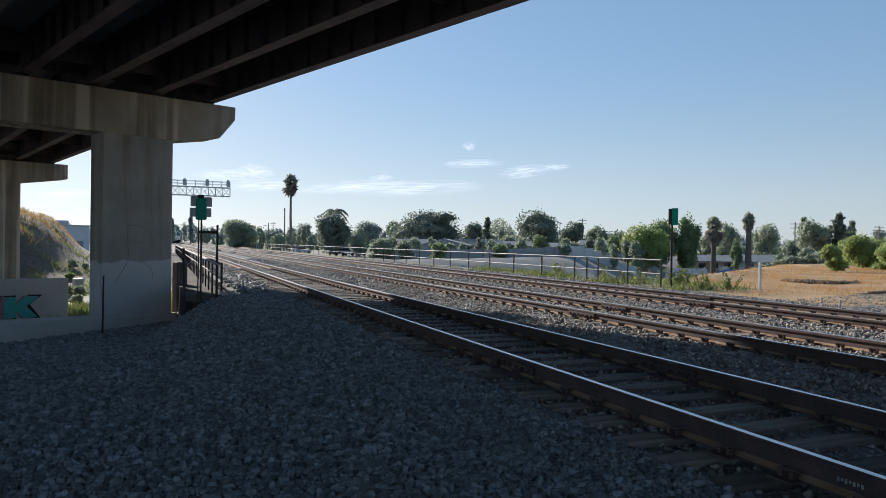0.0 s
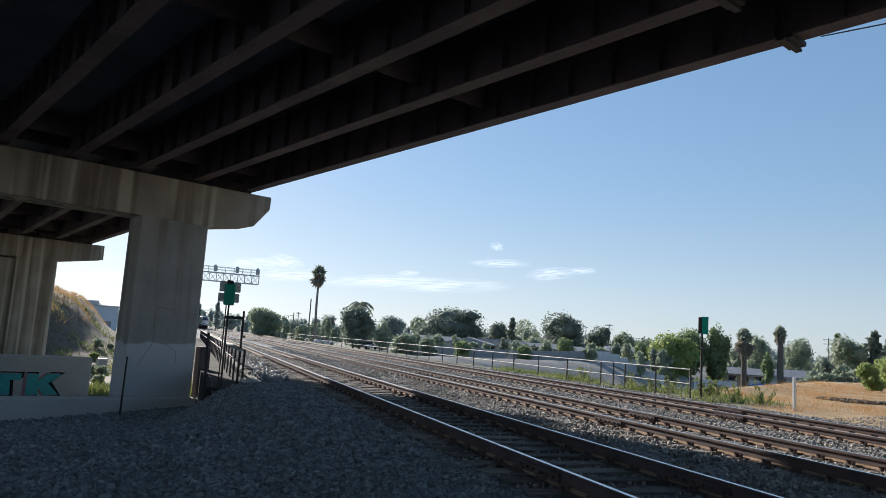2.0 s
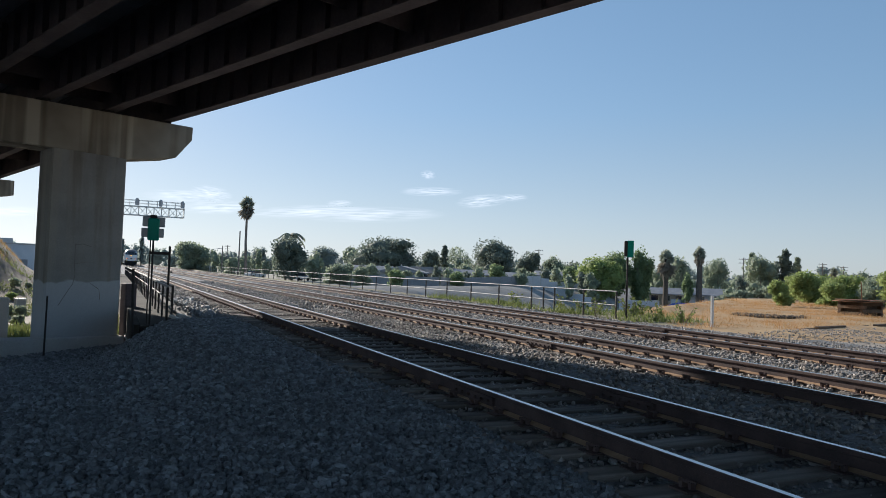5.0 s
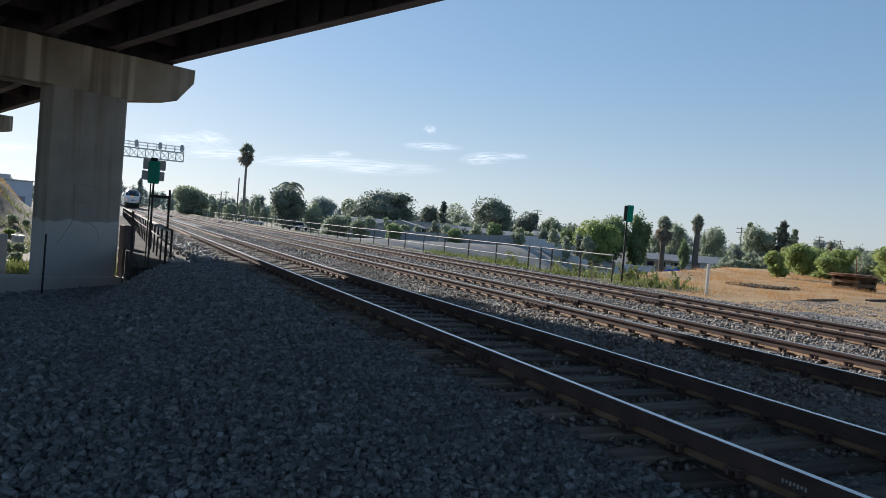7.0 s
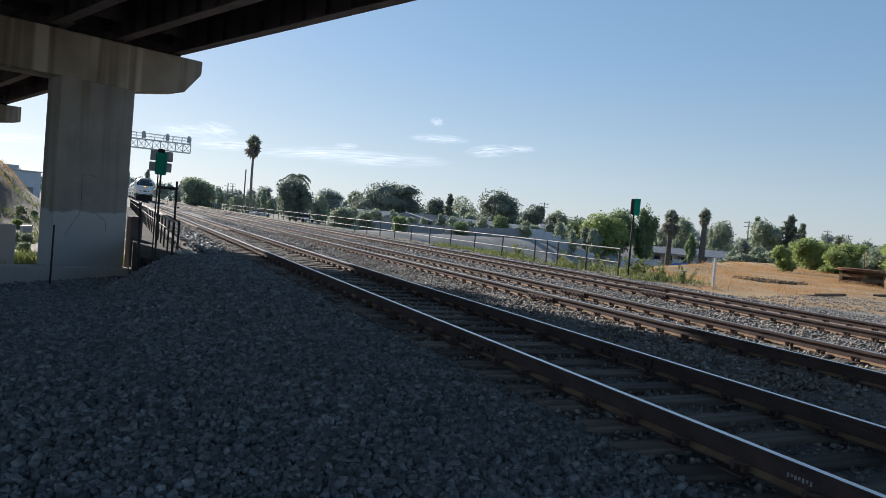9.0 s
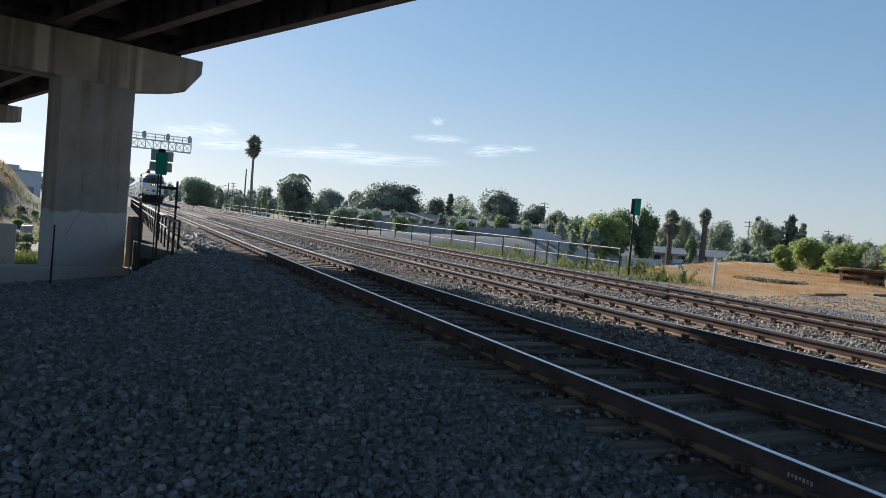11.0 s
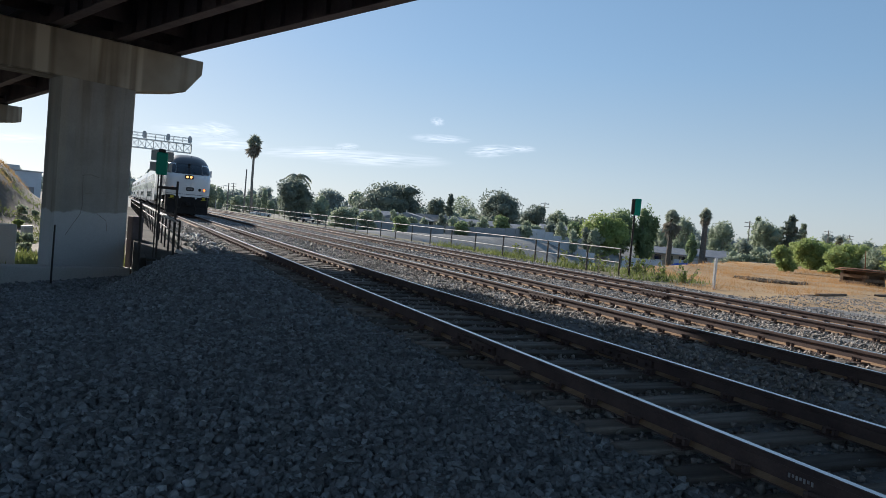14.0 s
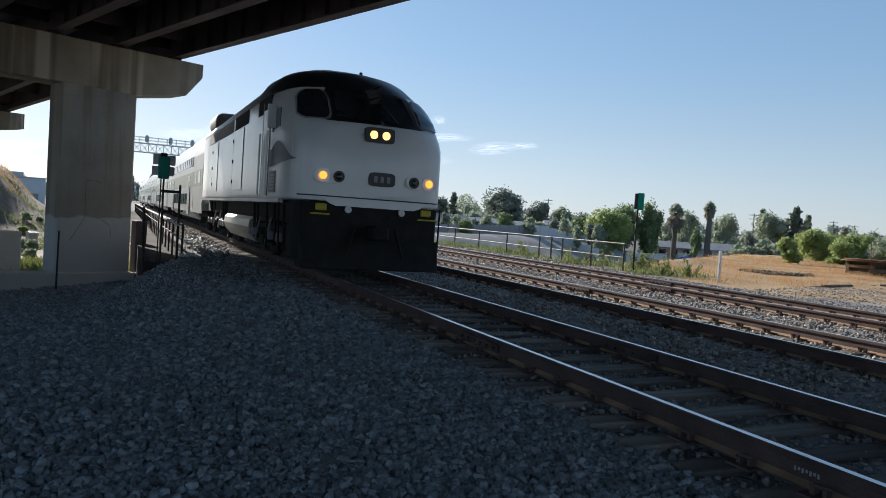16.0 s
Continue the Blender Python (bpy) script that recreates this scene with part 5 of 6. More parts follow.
def make_houses():
    rows = (
        (18.7, 150, 15, 9, 2.3, 3.5, -12, M_STUCCO, M_SHINGLE, "pale single-storey house with a low grey roof"),
        (21.6, 146, 11, 9, 2.3, 3.6, 60, M_STUCCO, M_SHINGLE, "pale single-storey house with its gable to the channel"),
        (24.0, 158, 14, 9, 2.3, 3.7, -20, M_STUCCO2, M_SHINGLE2, "tan single-storey house with a brown roof"),
        (26.8, 155, 13, 8, 2.3, 3.4, -25, M_STUCCO2, M_SHINGLE, "tan single-storey house with a grey roof"),
        (30.9, 160, 13, 8, 2.2, 3.2, -25, M_STUCCO, M_SHINGLE, "pale single-storey house among trees"),
        (34.0, 150, 14, 8, 2.2, 3.2, -28, M_STUCCO, M_SHINGLE, "long low pale house with a flat grey roof"),
        (41.8, 165, 14, 9, 2.4, 3.7, -35, M_STUCCO2, M_SHINGLE, "low house behind the palms"),
        (45.3, 170, 16, 9, 2.4, 3.9, -40, M_STUCCO, M_SHINGLE, "pale house with a light gable beside the stout palm"),
        (47.6, 160, 12, 9, 2.4, 3.8, 30, M_STUCCO, M_SHINGLE, "pale house with its gable to the channel"),
    )
    for r in rows:
        make_house(*r)
    walls = ((16.0, 24.5, 118, 1.7, M_BLOCK2, "grey block yard wall along the channel"), (24.6, 31.0, 120, 1.7, M_BLOCK2, "grey block yard wall along the channel"), (31.2, 36.5, 124, 1.8, M_BLOCK, "pale block yard wall along the channel"), (38.6, 41.6, 118, 1.95, M_BLOCK, "bright white yard wall along the channel"), (42.4, 50.0, 150, 1.6, M_BLOCK, "pale yard wall before the houses"))
    for a0, a1, dist, high, mt, label in walls:
        w = thing("yard_wall", label, "wall", kind="structure")
        n = 8
        for k in range(n):
            p, q = spot(a0 + (a1 - a0) * k / n, dist), spot(a0 + (a1 - a0) * (k + 1) / n, dist)
            d = math.hypot(q[0] - p[0], q[1] - p[1])
            part("wall_panel", box(0, d - 0.03, -0.1, 0.1, -1.0, high, 0.02), mt, w, m=pose(p[0], p[1], min(p[2], q[2]), 0, 0, math.degrees(math.atan2(q[1] - p[1], q[0] - p[0]))))
    x, y, z = spot(43.0, 140)
    tp = thing("covered_pile", "heap under a bright blue tarpaulin", "tarpaulin", m=pose(x, y, z))
    bm = bmesh.new()
    bmesh.ops.create_grid(bm, x_segments=14, y_segments=8, size=1.0)
    for v in bm.verts:
        r = max(abs(v.co.x), abs(v.co.y))
        v.co = Vector((v.co.x * 2.6, v.co.y * 1.4, 1.3 * (1 - r ** 4) + 0.12 * math.sin(5 * v.co.x + 3 * v.co.y) - 0.1))
    part("tarpaulin", bm, surface("blue tarpaulin", (0.02, 0.08, 0.4), (0.04, 0.12, 0.5), 1.0, 20.0, 0.5), tp, smooth=True)
    for az, dist, colour in ((10.1, 150, M_WHITE), (13.5, 140, M_SIGNBACK)):
        x, y, z = spot(az, dist)
        c = thing("parked_car", "pale parked car seen past the fence", "car", "parked cars", m=pose(x, y, z, 0, 0, 35))
        part("body", prism([(-2.2, 0.3), (2.2, 0.3), (2.2, 0.85), (1.3, 0.95), (-2.0, 0.95), (-2.2, 0.8)], -0.88, 0.88, "y", 0.06), colour, c)
        part("cabin", prism([(-1.7, 0.95), (1.2, 0.95), (0.5, 1.45), (-1.2, 1.48)], -0.78, 0.78, "y", 0.06), M_GLASS, c)
        for px in (-1.35, 1.35):
            for py in (-0.85, 0.85):
                part("wheel", rod((px, py - 0.1, 0.32), (px, py + 0.1, 0.32), 0.32, n=16), M_UNDER, c)


def make_warehouse():
    x, y, z = spot(-6.6, 176)
    w = thing("warehouse", "distant pale blue-grey flat-roofed warehouse behind the bank", "warehouse", m=pose(x, y, z, 0, 0, 20))
    blue = surface("pale blue cladding", (0.62, 0.67, 0.72), (0.7, 0.74, 0.78), 0.6, 8.0, 0.7)
    high = 3.9 - z
    part("wall", box(-4.5, 4.5, -3, 3, -0.5, high, 0.05), blue, w)
    part("roof", box(-4.7, 4.7, -3.2, 3.2, high + 0.002, high + 0.25, 0.04), M_STUCCO, w)
    part("roof_unit", box(-1.5, 0.8, -1, 1, high + 0.252, high + 1.2, 0.05), M_STUCCO, w)
    part("door", box(1.0, 3.2, -3.03, -3.002, -0.5, 2.4), M_SHINGLE, w)


def make_poles():
    for az, dist, top, arm in ((8.83, 150, 2.62, False), (7.6, 190, 1.45, False), (7.95, 260, 1.5, True), (32.3, 190, 2.15, True), (47.45, 180, 1.95, True), (52.6, 230, 1.7, True), (53.9, 240, 1.5, True), (-7.6, 170, 1.0, True)):
        x, y, z = spot(az, dist)
        high = EYE.z + dist * math.tan(radians(top)) - z
        p = thing("utility_pole", "weathered wooden utility pole" + (" with cross arms" if arm else ""), "utility pole", m=pose(x, y, z, 0, 0, -40))
        part("pole", rod((0, 0, -0.5), (0, 0, high), 0.17, 0.12), M_BARK, p)
        if arm:
            for dz in (0.4, 1.3):
                part("cross_arm", box(-1.1, 1.1, -0.06, 0.06, high - dz - 0.06, high - dz + 0.06), M_BARK, p)
            for px in (-0.9, -0.4, 0.4, 0.9):
                part("insulator", rod((px, 0, high - 0.34), (px, 0, high - 0.12), 0.06, n=6), M_SIGNBACK, p)
    x, y, z = spot(6.75, 190)
    p = thing("street_lamp", "slim street lamp with a curved arm", "street lamp", m=pose(x, y, z))
    part("pole", rod((0, 0, 0), (0, 0, 6.0), 0.1, 0.06), M_SIGNBACK, p)
    part("arm", rod((0, 0, 6.0), (2.0, 0, 6.4), 0.05, 0.04), M_SIGNBACK, p)
    part("lamp_head", box(1.8, 2.6, -0.12, 0.12, 6.33, 6.47, 0.03), M_SIGNBACK, p)


def make_gantry():
    """Cantilever signal gantry over the tracks."""
    g = thing("signal_gantry", "galvanised lattice signal gantry over the tracks with three signal heads", "signal gantry", m=pose(0, 110, 0))
    z0, z1, xl, xr = 7.75, 9.0, -3.0, 9.05
    for y in (-0.6, 0.6):
        for z in (z0, z1):
            part("chord", box(xl, xr, y - 0.06, y + 0.06, z - 0.06, z + 0.06), M_GALVP, g)
        n = 12
        w = (xr - xl) / n
        for k in range(n):
            x = xl + w * k
            bm = bmesh.new()
            add_rod(bm, (x, y, z0), (x + w, y, z1), 0.024, n=5)
            add_rod(bm, (x + w, y, z0), (x, y, z1), 0.024, n=5)
            add_rod(bm, (x + w, y, z0), (x + w, y, z1), 0.04, n=5)
            part("lattice", bm, M_GALVP, g)
        part("hand_rail", rod((xl, y, 9.85), (xr, y, 9.85), 0.03, n=6), M_GALVP, g)
        part("hand_rail", rod((xl, y, 9.45), (xr, y, 9.45), 0.025, n=6), M_GALVP, g)
        for k in range(11):
            x = xl + (xr - xl) * k / 10
            part("rail_post", rod((x, y, z1), (x, y, 9.85), 0.03, n=6), M_GALVP, g)
    part("end_frame", box(xr - 0.05, xr + 0.05, -0.6, 0.6, z0, z1), M_GALVP, g)
    part("mast", box(-3.5, -2.9, -0.35, 0.35, -3.2, 9.3, 0.03), M_GALVP, g)
    for x in (2.75, 5.85, 8.75):
        s = part("signal_head", prism([(x - 0.18, 9.1), (x + 0.18, 9.1), (x + 0.26, 9.35), (x + 0.26, 9.85), (x + 0.14, 10.1), (x - 0.14, 10.1), (x - 0.26, 9.85), (x - 0.26, 9.35)], -0.85, -0.65, "y", 0.03), M_SIGNBACK, g, "grey signal head")
        part("hood", rod((x, -0.85, 9.65), (x, -1.05, 9.65), 0.1, n=10), M_SIGNBACK, s)


M_GALVP = surface("pale galvanised lattice", (0.66, 0.66, 0.62), (0.78, 0.78, 0.75), 2.0, 20.0, 0.6, 0.2)
make_far_trees()
make_houses()
make_warehouse()
make_poles()
make_gantry()


# ---------- waste land beside the tracks ----------
def make_platform():
    p = thing("steel_turntable", "rusty round steel plate lying on a weathered timber crib", "scrap metal", m=pose(42.2, 29.6, -0.45) @ Matrix.Diagonal((0.72, 0.72, 0.85, 1)))
    rust = surface("flaking rust", (0.2, 0.09, 0.045), (0.33, 0.17, 0.09), 2.0, 20.0, 0.85)
    part("plate", rod((0, 0, 0.98), (0, 0, 1.03), 2.15, n=40), rust, p)
    part("rim", rod((0, 0, 1.1), (0, 0, 1.14), 1.9, 1.9, n=40), rust, p)
    wood = surface("grey split timber", (0.16, 0.11, 0.075), (0.3, 0.21, 0.14), 2.0, 25.0, 0.95, per="object")
    for k in range(4):
        for side in (-1, 1):
            z = 0.0 + 0.245 * k
            if k % 2:
                part("timber", box(-1.3, 1.3, side * 1.0 - 0.14, side * 1.0 + 0.14, z, z + 0.24, 0.02), wood, p)
            else:
                part("timber", box(side * 1.1 - 0.14, side * 1.1 + 0.14, -1.25, 1.25, z, z + 0.24, 0.02), wood, p)
    part("infill", box(-1.0, 1.0, -0.85, 0.85, 0.0, 0.95), wood, p)
    part("spindle", rod((0.2, 0, 1.1), (0.05, 0, 2.5), 0.05, 0.03), rust, p)
    l = thing("old_timber", "row of rotten brown timbers at the edge of the dirt", "timber")
    a, b = Vector((22.8, 18.9, -0.5)), Vector((36.0, 22.6, -0.54))
    turn = math.degrees(math.atan2(b.y - a.y, b.x - a.x))
    for k in range(5):
        c = a.lerp(b, k / 4.6)
        part("log", box(0, 2.6, -0.1, 0.1, -0.1, 0.1 + 0.05 * (k % 2), 0.03), wood, l, m=pose(c.x, c.y + 0.12 * (k % 3), c.z, random.uniform(-5, 5), 0, turn + random.uniform(-3, 3)))


def blades(name, label, category, n, place, high, wide, materials, seed, lean=0.35):
    rng = np.random.default_rng(seed)
    x, y = place(rng, n)
    z = ground_z(x, y)
    a = rng.uniform(0, math.tau, len(x))
    h = rng.uniform(*high, len(x)) * (0.75 + 0.5 * np.sin(x * 1.9 + 2.0 * np.sin(y * 1.3)) * np.cos(y * 1.7 - x * 0.6) + 0.35 * (rng.uniform(size=len(x)) > 0.85))
    w = rng.uniform(*wide, len(x))
    dx, dy = np.cos(a), np.sin(a)
    tipx, tipy = x + lean * h * rng.normal(size=len(x)), y + lean * h * rng.normal(size=len(x))
    v = np.stack([np.stack([x - dx * w, y - dy * w, z - 0.03], 1), np.stack([x + dx * w, y + dy * w, z - 0.03], 1), np.stack([tipx, tipy, z + h], 1)], 1).reshape(-1, 3)
    me = raw_mesh(name, v, np.arange(3 * len(x)).reshape(-1, 3))
    me.materials.append(materials)
    tagged(new(name, me), label, category, kind="stuff")


M_STRAWBLADE = leafy("dry straw", (0.45, 0.25, 0.1), (0.65, 0.43, 0.21), 0.45)
# Dry grass coloured golden for the sun that catches the bank top.
M_BANKGRASS = leafy("golden sunlit bank grass", (0.4, 0.26, 0.11), (0.68, 0.47, 0.22), 0.45)
M_WEEDLEAF = leafy("weed leaves", (0.16, 0.2, 0.06), (0.34, 0.34, 0.13), 0.4)


def make_growth():
    def patch(x0, x1, y0, y1, keep):
        def place(rng, n):
            x, y = rng.uniform(x0, x1, n), rng.uniform(y0, y1, n)
            k = keep(x, y, np.sin(x * 0.8 + 1.7 * np.sin(y * 0.5)) + np.sin(y * 1.1 + x * 0.33) + rng.normal(0, 0.5, n))
            return x[k], y[k]
        return place
    n_of = lambda x, y: -0.6 * x + 0.8 * y  # noqa: E731
    blades("dry_grass", "golden dry grass covering the waste land", "grass", 150000, patch(17, 62, 12, 52, lambda x, y, w: (n_of(x, y) < 8.5) & (n_of(x, y) > -9.5) & (w > 0.0) & (y > np.interp(x, [17, 18, 24.7, 36, 62], [15.0, 15.2, 19.4, 22.7, 31.0])) & ((x > 20) | (y < 19))), (0.06, 0.3), (0.004, 0.011), M_STRAWBLADE, 3, 0.6)
    blades("green_weeds", "green weeds along the fence and channel edge", "weeds", 16000, patch(16.2, 25, 19.5, 44, lambda x, y, w: (w > -0.4) & (x < 18.5 + 0.16 * (y - 10)) & (n_of(x, y) < 20)), (0.1, 0.38), (0.012, 0.035), M_WEEDLEAF, 4, 0.5)
    # golden blades keep to the upper bank, where the sunlit rim is imitated
    blades("bank_grass", "dry grass on the overpass bank", "grass", 42000, patch(-32, -3, 62, 104, lambda x, y, w: (w > -1.0) & (ground_z(x, y) > 1.2 + 0.9 * w)), (0.2, 0.5), (0.015, 0.04), M_BANKGRASS, 6)
    blades("bank_weeds", "dull weeds at the foot of the overpass bank", "weeds", 16000, patch(-30, -2, 56, 96, lambda x, y, w: (w > -0.3) & (ground_z(x, y) < 3.4)), (0.15, 0.55), (0.02, 0.06), M_WEEDLEAF, 8, 0.6)
    blades("green_grass", "yellow-green grass below the pier", "grass", 9000, patch(-16, 0.5, 34, 46, lambda x, y, w: w > -1.4), (0.2, 0.6), (0.03, 0.07), M_WEEDLEAF, 7)
    rng = np.random.default_rng(9)
    spots = ((17.3, 20.6), (17.9, 20.4), (18.6, 19.6), (17.6, 21.4), (16.9, 22.5), (18.3, 22.0), (18.0, 25.0), (19.0, 28.0), (18.4, 31.0))
    for k, (x, y) in enumerate(spots):
        t = thing("weed", "leafy green weed with thin stems", "weed", "weeds by the fence", m=pose(x, y, float(ground_z(x, y))))
        tips = []
        for j in range(6):
            a = rng.uniform(0, math.tau)
            tip = Vector((0.35 * math.cos(a), 0.35 * math.sin(a), rng.uniform(0.35, 0.75)))
            part("stem", rod((0, 0, -0.05), tip, 0.012, 0.006), M_BARK, t)
            tips += [np.array(tip) * u for u in np.linspace(0.35, 1.0, 9)]
        p = np.array(tips) + rng.normal(0, 0.05, (len(tips), 3))
        part("leaves", leaf_mesh(p, 0.09, rng, "leaves"), M_WEEDLEAF, t)
    # scrub and rubble under the far spans
    for k in range(34):
        x, y = rng.uniform(-19, -2.5), rng.uniform(48, 84)
        half = rng.uniform(0.3, 0.85)
        t = thing("scrub_bush", "dull green scrub on the low ground", "bush", "scrub", m=pose(x, y, float(ground_z(x, y))))
        part("leaves", leaf_mesh(crown_points(rng, 260, half, half * 1.1, 7), 0.16, rng, "leaves"), M_LEAF_LIGHT if k % 3 == 0 else M_LEAF_MID, t)
        part("stem", rod((0, 0, -0.1), (0, 0, half * 0.6), 0.05, 0.02), M_BARK, t)
    for k in range(60):
        x, y = rng.uniform(-15, -1.5), rng.uniform(45, 66)
        s = rng.uniform(0.15, 0.5)
        bm = bmesh.new()
        bmesh.ops.create_icosphere(bm, subdivisions=2, radius=s)
        for v in bm.verts:
            v.co *= 1 + 0.35 * noise.noise(v.co * 2.1 / s + Vector((k, 0, 0)))
            v.co.z *= 0.6
        tagged(part("rubble_block", bm, M_CONC, None, m=pose(x, y, float(ground_z(x, y)) + 0.1 * s)), "broken lump of pale concrete rubble", "rubble", "rubble")


make_platform()
make_growth()
cab = thing("utility_cabinet", "pale utility cabinet standing on the low ground", "cabinet", m=pose(-6.1, 62.0, float(ground_z(-6.1, 62.0)), 0, 0, 25) @ Matrix.Diagonal((0.7, 0.7, 0.75, 1)))
part("case", box(-0.5, 0.5, -0.35, 0.35, 0.0, 1.3, 0.03), M_WHITE, cab)
part("lid", box(-0.56, 0.56, -0.4, 0.4, 1.302, 1.38, 0.02), M_SIGNBACK, cab)
part("door", box(-0.42, 0.42, -0.37, -0.352, 0.12, 1.2, 0.005), M_SIGNBACK, cab)


# ---------- ballast stones ----------
def stone_kinds(rng, n_kinds=24):
    """Angular crushed stones: eight corners knocked about, some pinched into wedges."""
    v = np.array([(x, y, z) for x in (-1, 1) for y in (-1, 1) for z in (-1, 1)], float) * 0.62
    f = np.array([(0, 1, 3), (0, 3, 2), (4, 6, 7), (4, 7, 5), (0, 4, 5), (0, 5, 1), (2, 3, 7), (2, 7, 6), (0, 2, 6), (0, 6, 4), (1, 5, 7), (1, 7, 3)])
    return [(v + rng.uniform(-0.34, 0.34, (8, 3))) * rng.uniform(0.68, 1.35, 3) for _ in range(n_kinds)], f


def stone_bed(name, label, x, y, size, rng, sink=0.25, material=None):
    kinds, f = stone_kinds(rng)
    kinds = np.array(kinds)
    n = len(x)
    pick = kinds[rng.integers(0, len(kinds), n)]
    q = rng.normal(size=(n, 4))
    q /= np.linalg.norm(q, axis=1, keepdims=True)
    w, i, j, k = q.T
    rot = np.stack([1 - 2 * (j * j + k * k), 2 * (i * j - k * w), 2 * (i * k + j * w), 2 * (i * j + k * w), 1 - 2 * (i * i + k * k), 2 * (j * k - i * w), 2 * (i * k - j * w), 2 * (j * k + i * w), 1 - 2 * (i * i + j * j)], 1).reshape(n, 3, 3)
    s = (size * rng.uniform(0.55, 1.4, n))[:, None, None]
    v = np.einsum("nij,nvj->nvi", rot, pick) * s
    z = ground_z(x, y) + s[:, 0, 0] * rng.uniform(-sink, 0.55, n)
    v += np.stack([x, y, z], 1)[:, None]
    faces = (f[None] + 8 * np.arange(n)[:, None, None]).reshape(-1, 3)
    me = raw_mesh(name, v.reshape(-1, 3), faces)
    me.materials.append(material or M_GRAVEL)
    tagged(new(name, me), label, "ballast", kind="stuff")


def make_ballast():
    rng = np.random.default_rng(21)

    def spread(n, x0, x1, y0, y1):
        return rng.uniform(x0, x1, n), rng.uniform(y0, y1, n)
    x, y = spread(58000, -3.2, 3.2, 1.6, 8.5)
    k = (x > -0.33 * y - 0.4) & (y > 1.6 + 0.25 * np.abs(x))
    stone_bed("ballast_near", "loose grey crushed stone on the track shoulder", x[k], y[k], 0.026, rng, 0.1)
    x, y = spread(48000, -7.5, 3.1, 8.5, 20.0)
    k = (x > -0.33 * y - 0.4)
    stone_bed("ballast_shoulder", "grey crushed stone sloping down to the pier", x[k], y[k], 0.034, rng, 0.15)
    x, y = spread(5500, -9.0, 3.0, 20.0, 31.0)
    stone_bed("ballast_slope", "grey crushed stone at the foot of the pier", x, y, 0.05, rng)
    x, y = spread(58000, 2.9, 16.6, 0.8, 24.0)
    k = x < 1.9 * y + 2.0
    stone_bed("ballast_track", "grey crushed stone filling the tracks between the ties", x[k], y[k], 0.025, rng, 0.25, M_BALLAST)
    x, y = spread(17000, 2.3, 16.6, 24.0, 60.0)
    stone_bed("ballast_far", "sunlit crushed stone between the distant rails", x, y, 0.042, rng, 0.1, M_BALLAST)
    a, d = rng.uniform(0, math.tau, 1500), np.sqrt(rng.uniform(0, 1, 1500))
    stone_bed("debris_heap", "low heap of dark stones and dirt in the dry grass", 31.6 + 2.3 * d * np.cos(a), 27.2 + 1.3 * d * np.sin(a), 0.07, rng, 0.0, M_SOIL)
    x, y = spread(13000, 16.2, 32.0, 4.0, 20.0)
    k = y < np.interp(x, [16.2, 18, 24.7, 36], [15.5, 15.8, 19.4, 22.0])
    x, y = x[k], y[k]
    stone_bed("gravel_dirt", "pale gravel scattered on the dirt by the far track", x, y, 0.02, rng, 0.2, M_BALLAST)


make_ballast()
make_tracks()


# ---------- thin clouds low over the horizon ----------
def cloud_material():
    m = bpy.data.materials.new("thin cloud")
    m.use_nodes = True
    nt = m.node_tree
    nt.nodes.clear()
    tc = nt.nodes.new("ShaderNodeTexCoord")
    mp = nt.nodes.new("ShaderNodeMapping")
    mp.inputs["Scale"].default_value = (2.2, 5.0, 1.0)
    nt.links.new(tc.outputs["UV"], mp.inputs["Vector"])
    n = nt.nodes.new("ShaderNodeTexNoise")
    n.inputs["Scale"].default_value, n.inputs["Detail"].default_value = 2.0, 6.0
    oi = nt.nodes.new("ShaderNodeObjectInfo")
    add = nt.nodes.new("ShaderNodeVectorMath")
    add.operation = "ADD"
    nt.links.new(mp.outputs[0], add.inputs[0])
    nt.links.new(oi.outputs["Location"], add.inputs[1])
    nt.links.new(add.outputs[0], n.inputs["Vector"])
    # soft falloff towards the rim
    sub = nt.nodes.new("ShaderNodeVectorMath")
    sub.operation = "SUBTRACT"
    sub.inputs[1].default_value = (0.5, 0.5, 0)
    nt.links.new(tc.outputs["UV"], sub.inputs[0])
    ln = nt.nodes.new("ShaderNodeVectorMath")
    ln.operation = "LENGTH"
    nt.links.new(sub.outputs[0], ln.inputs[0])
    rim = ramp(nt, ln.outputs["Value"], [(0.05, (1, 1, 1)), (0.5, (0, 0, 0))])
    wisp = ramp(nt, n.outputs["Fac"], [(0.36, (0, 0, 0)), (0.72, (0.75, 0.75, 0.75))])
    fac = mix(nt, 1.0, rim, wisp, "MULTIPLY")
    em = nt.nodes.new("ShaderNodeEmission")
    em.inputs["Color"].default_value, em.inputs["Strength"].default_value = (1.0, 0.97, 0.95, 1), 0.95
    tr = nt.nodes.new("ShaderNodeBsdfTransparent")
    ms = nt.nodes.new("ShaderNodeMixShader")
    nt.links.new(fac, ms.inputs[0])
    nt.links.new(tr.outputs[0], ms.inputs[1])
    nt.links.new(em.outputs[0], ms.inputs[2])
    out = nt.nodes.new("ShaderNodeOutputMaterial")
    nt.links.new(ms.outputs[0], out.inputs["Surface"])
    return m


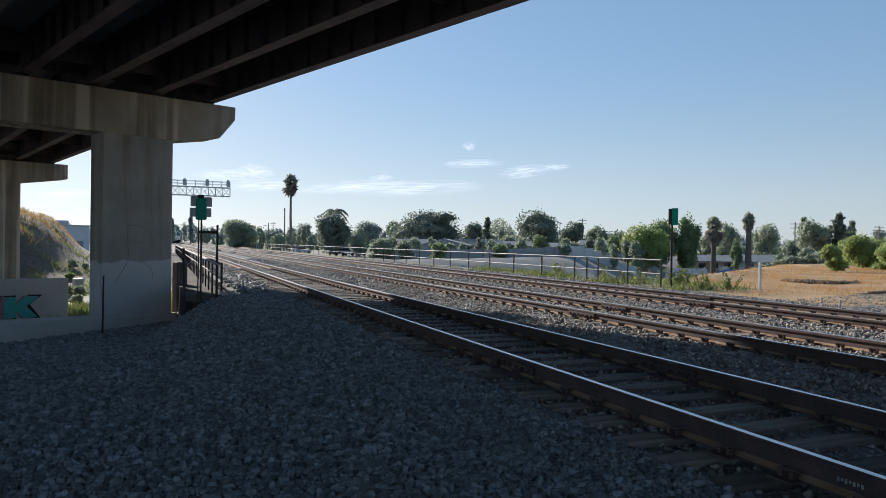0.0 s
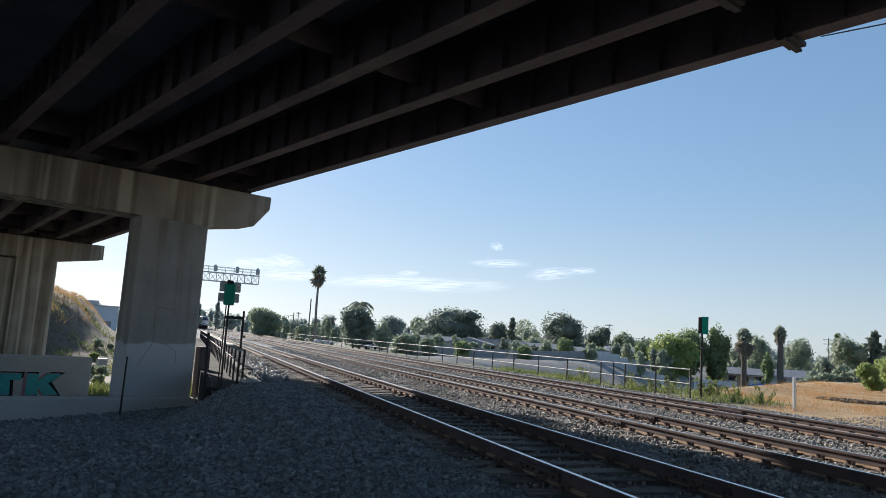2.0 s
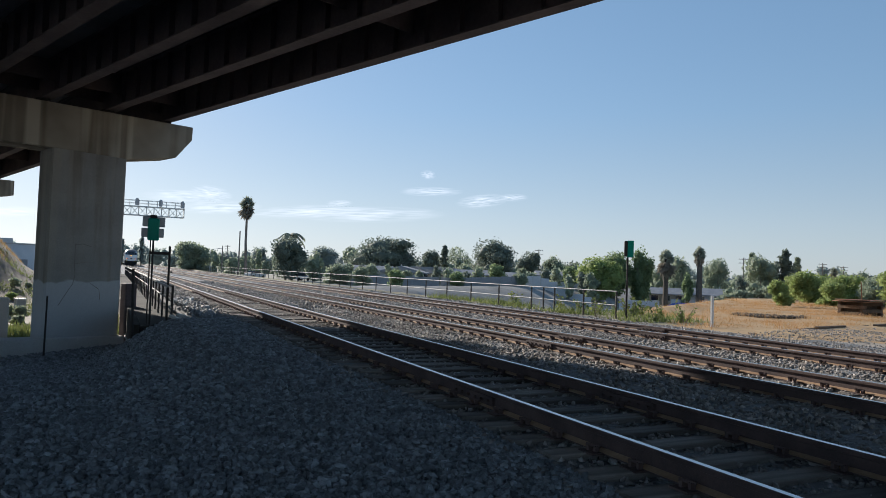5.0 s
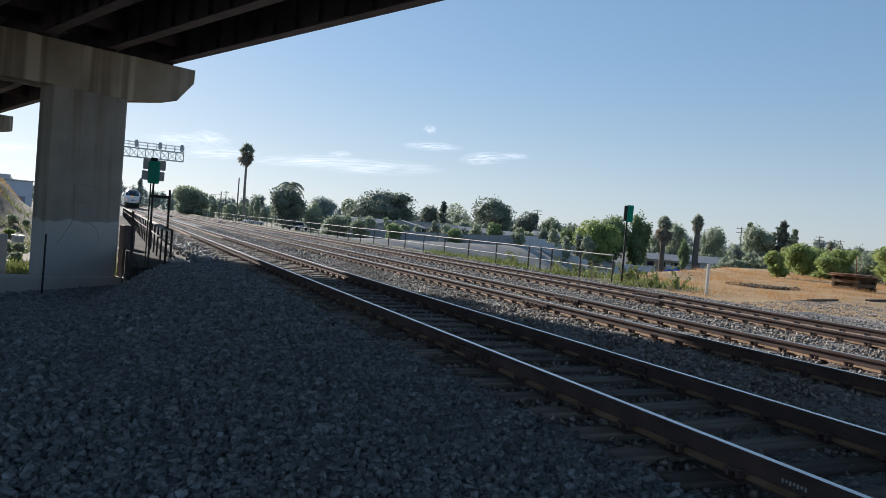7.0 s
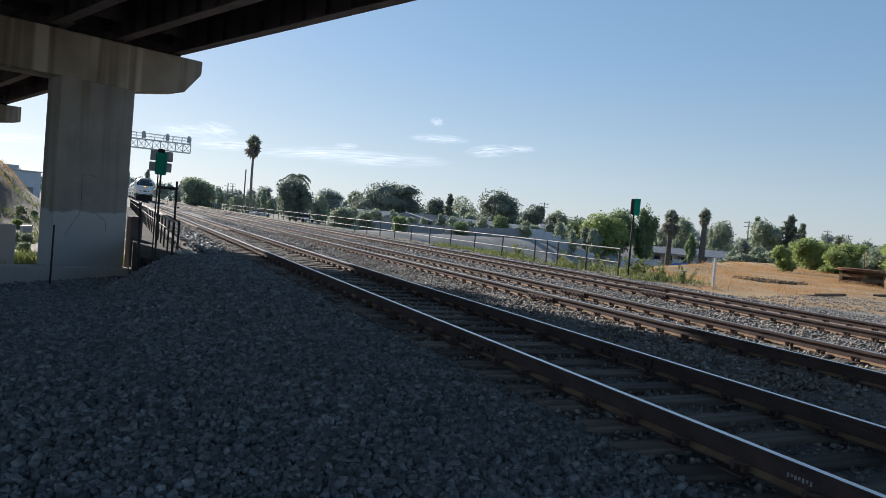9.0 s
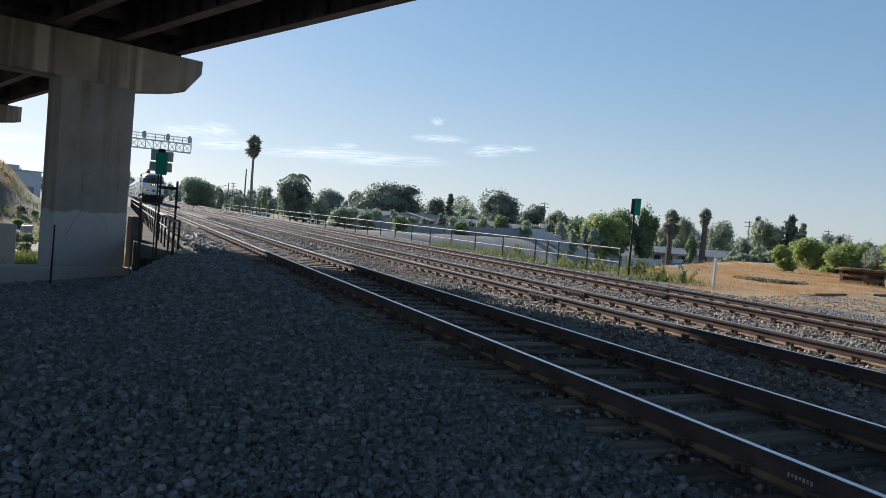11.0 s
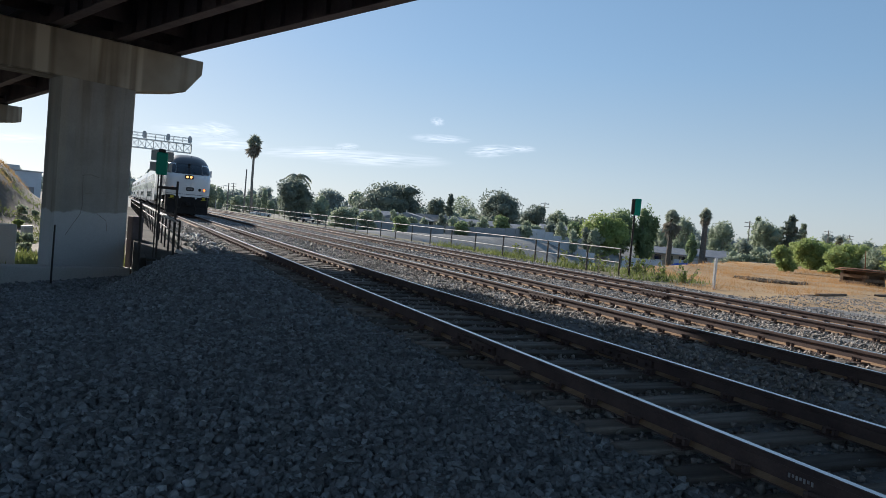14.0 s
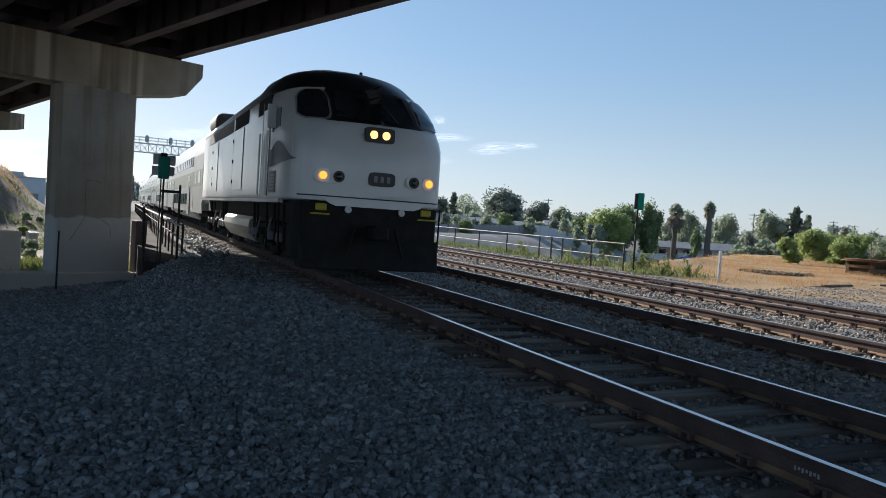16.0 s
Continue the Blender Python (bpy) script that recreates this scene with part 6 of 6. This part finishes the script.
def make_clouds():
    m = cloud_material()
    far = 3000.0
    for a0, a1, e0, e1, thick in ((22.6, 23.9, 7.82, 7.74, 0.5), (20.8, 26.2, 6.38, 6.54, 0.5), (25.5, 29.8, 5.6, 6.1, 0.75), (28.8, 31.4, 6.16, 6.24, 0.4), (12.5, 25.0, 4.15, 4.7, 0.85), (9.0, 18.5, 4.0, 4.85, 0.7), (1.6, 7.0, 4.95, 5.1, 0.7), (5.0, 8.2, 5.56, 5.24, 0.8), (15.2, 17.4, 5.16, 5.29, 0.35), (4.0, 10.5, 4.15, 4.6, 0.7), (-9.0, -4.0, 2.9, 3.35, 0.5)):
        n = 12
        mid = radians((a0 + a1) / 2)
        org = Vector((far * math.sin(mid), far * math.cos(mid), 0))
        me = bpy.data.meshes.new("cloud")
        vs, fs, uv = [], [], []
        for k in range(n + 1):
            u = k / n
            a, e = radians(a0 + (a1 - a0) * u), e0 + (e1 - e0) * u
            for v in (0, 1):
                el = radians(e + (v - 0.5) * thick * 1.6)
                vs.append(Vector((far * math.sin(a), far * math.cos(a), far * math.tan(el))) - org)
                uv.append((u, v))
        for k in range(n):
            fs.append((2 * k, 2 * k + 2, 2 * k + 3, 2 * k + 1))
        me.from_pydata(vs, [], fs)
        lay = me.uv_layers.new(name="uv")
        for poly in me.polygons:
            for li in poly.loop_indices:
                lay.data[li].uv = uv[me.loops[li].vertex_index]
        me.materials.append(m)
        ob = new("cloud", me)
        ob.location = org
        ob.visible_shadow = False
        tagged(ob, "thin white wisp of high cloud", "cloud", kind="structure")


make_clouds()


# ---------- movement ----------
TRAIN = [(0.0, 292.0), (3.0, 244.5), (6.5, 187.5), (7.5, 171.2), (8.5, 154.6), (9.0, 146.0), (11.5, 102.4), (12.5, 83.4), (13.5, 63.9), (14.0, 54.0), (14.5, 44.0), (15.0, 33.7), (15.5, 23.4), (16.0, 13.2)]


def motions():
    for ob, back in ROLLING:
        walk(ob, [(t, pose(TRACKS[0], y + back, 0)) for t, y in TRAIN])


motions()
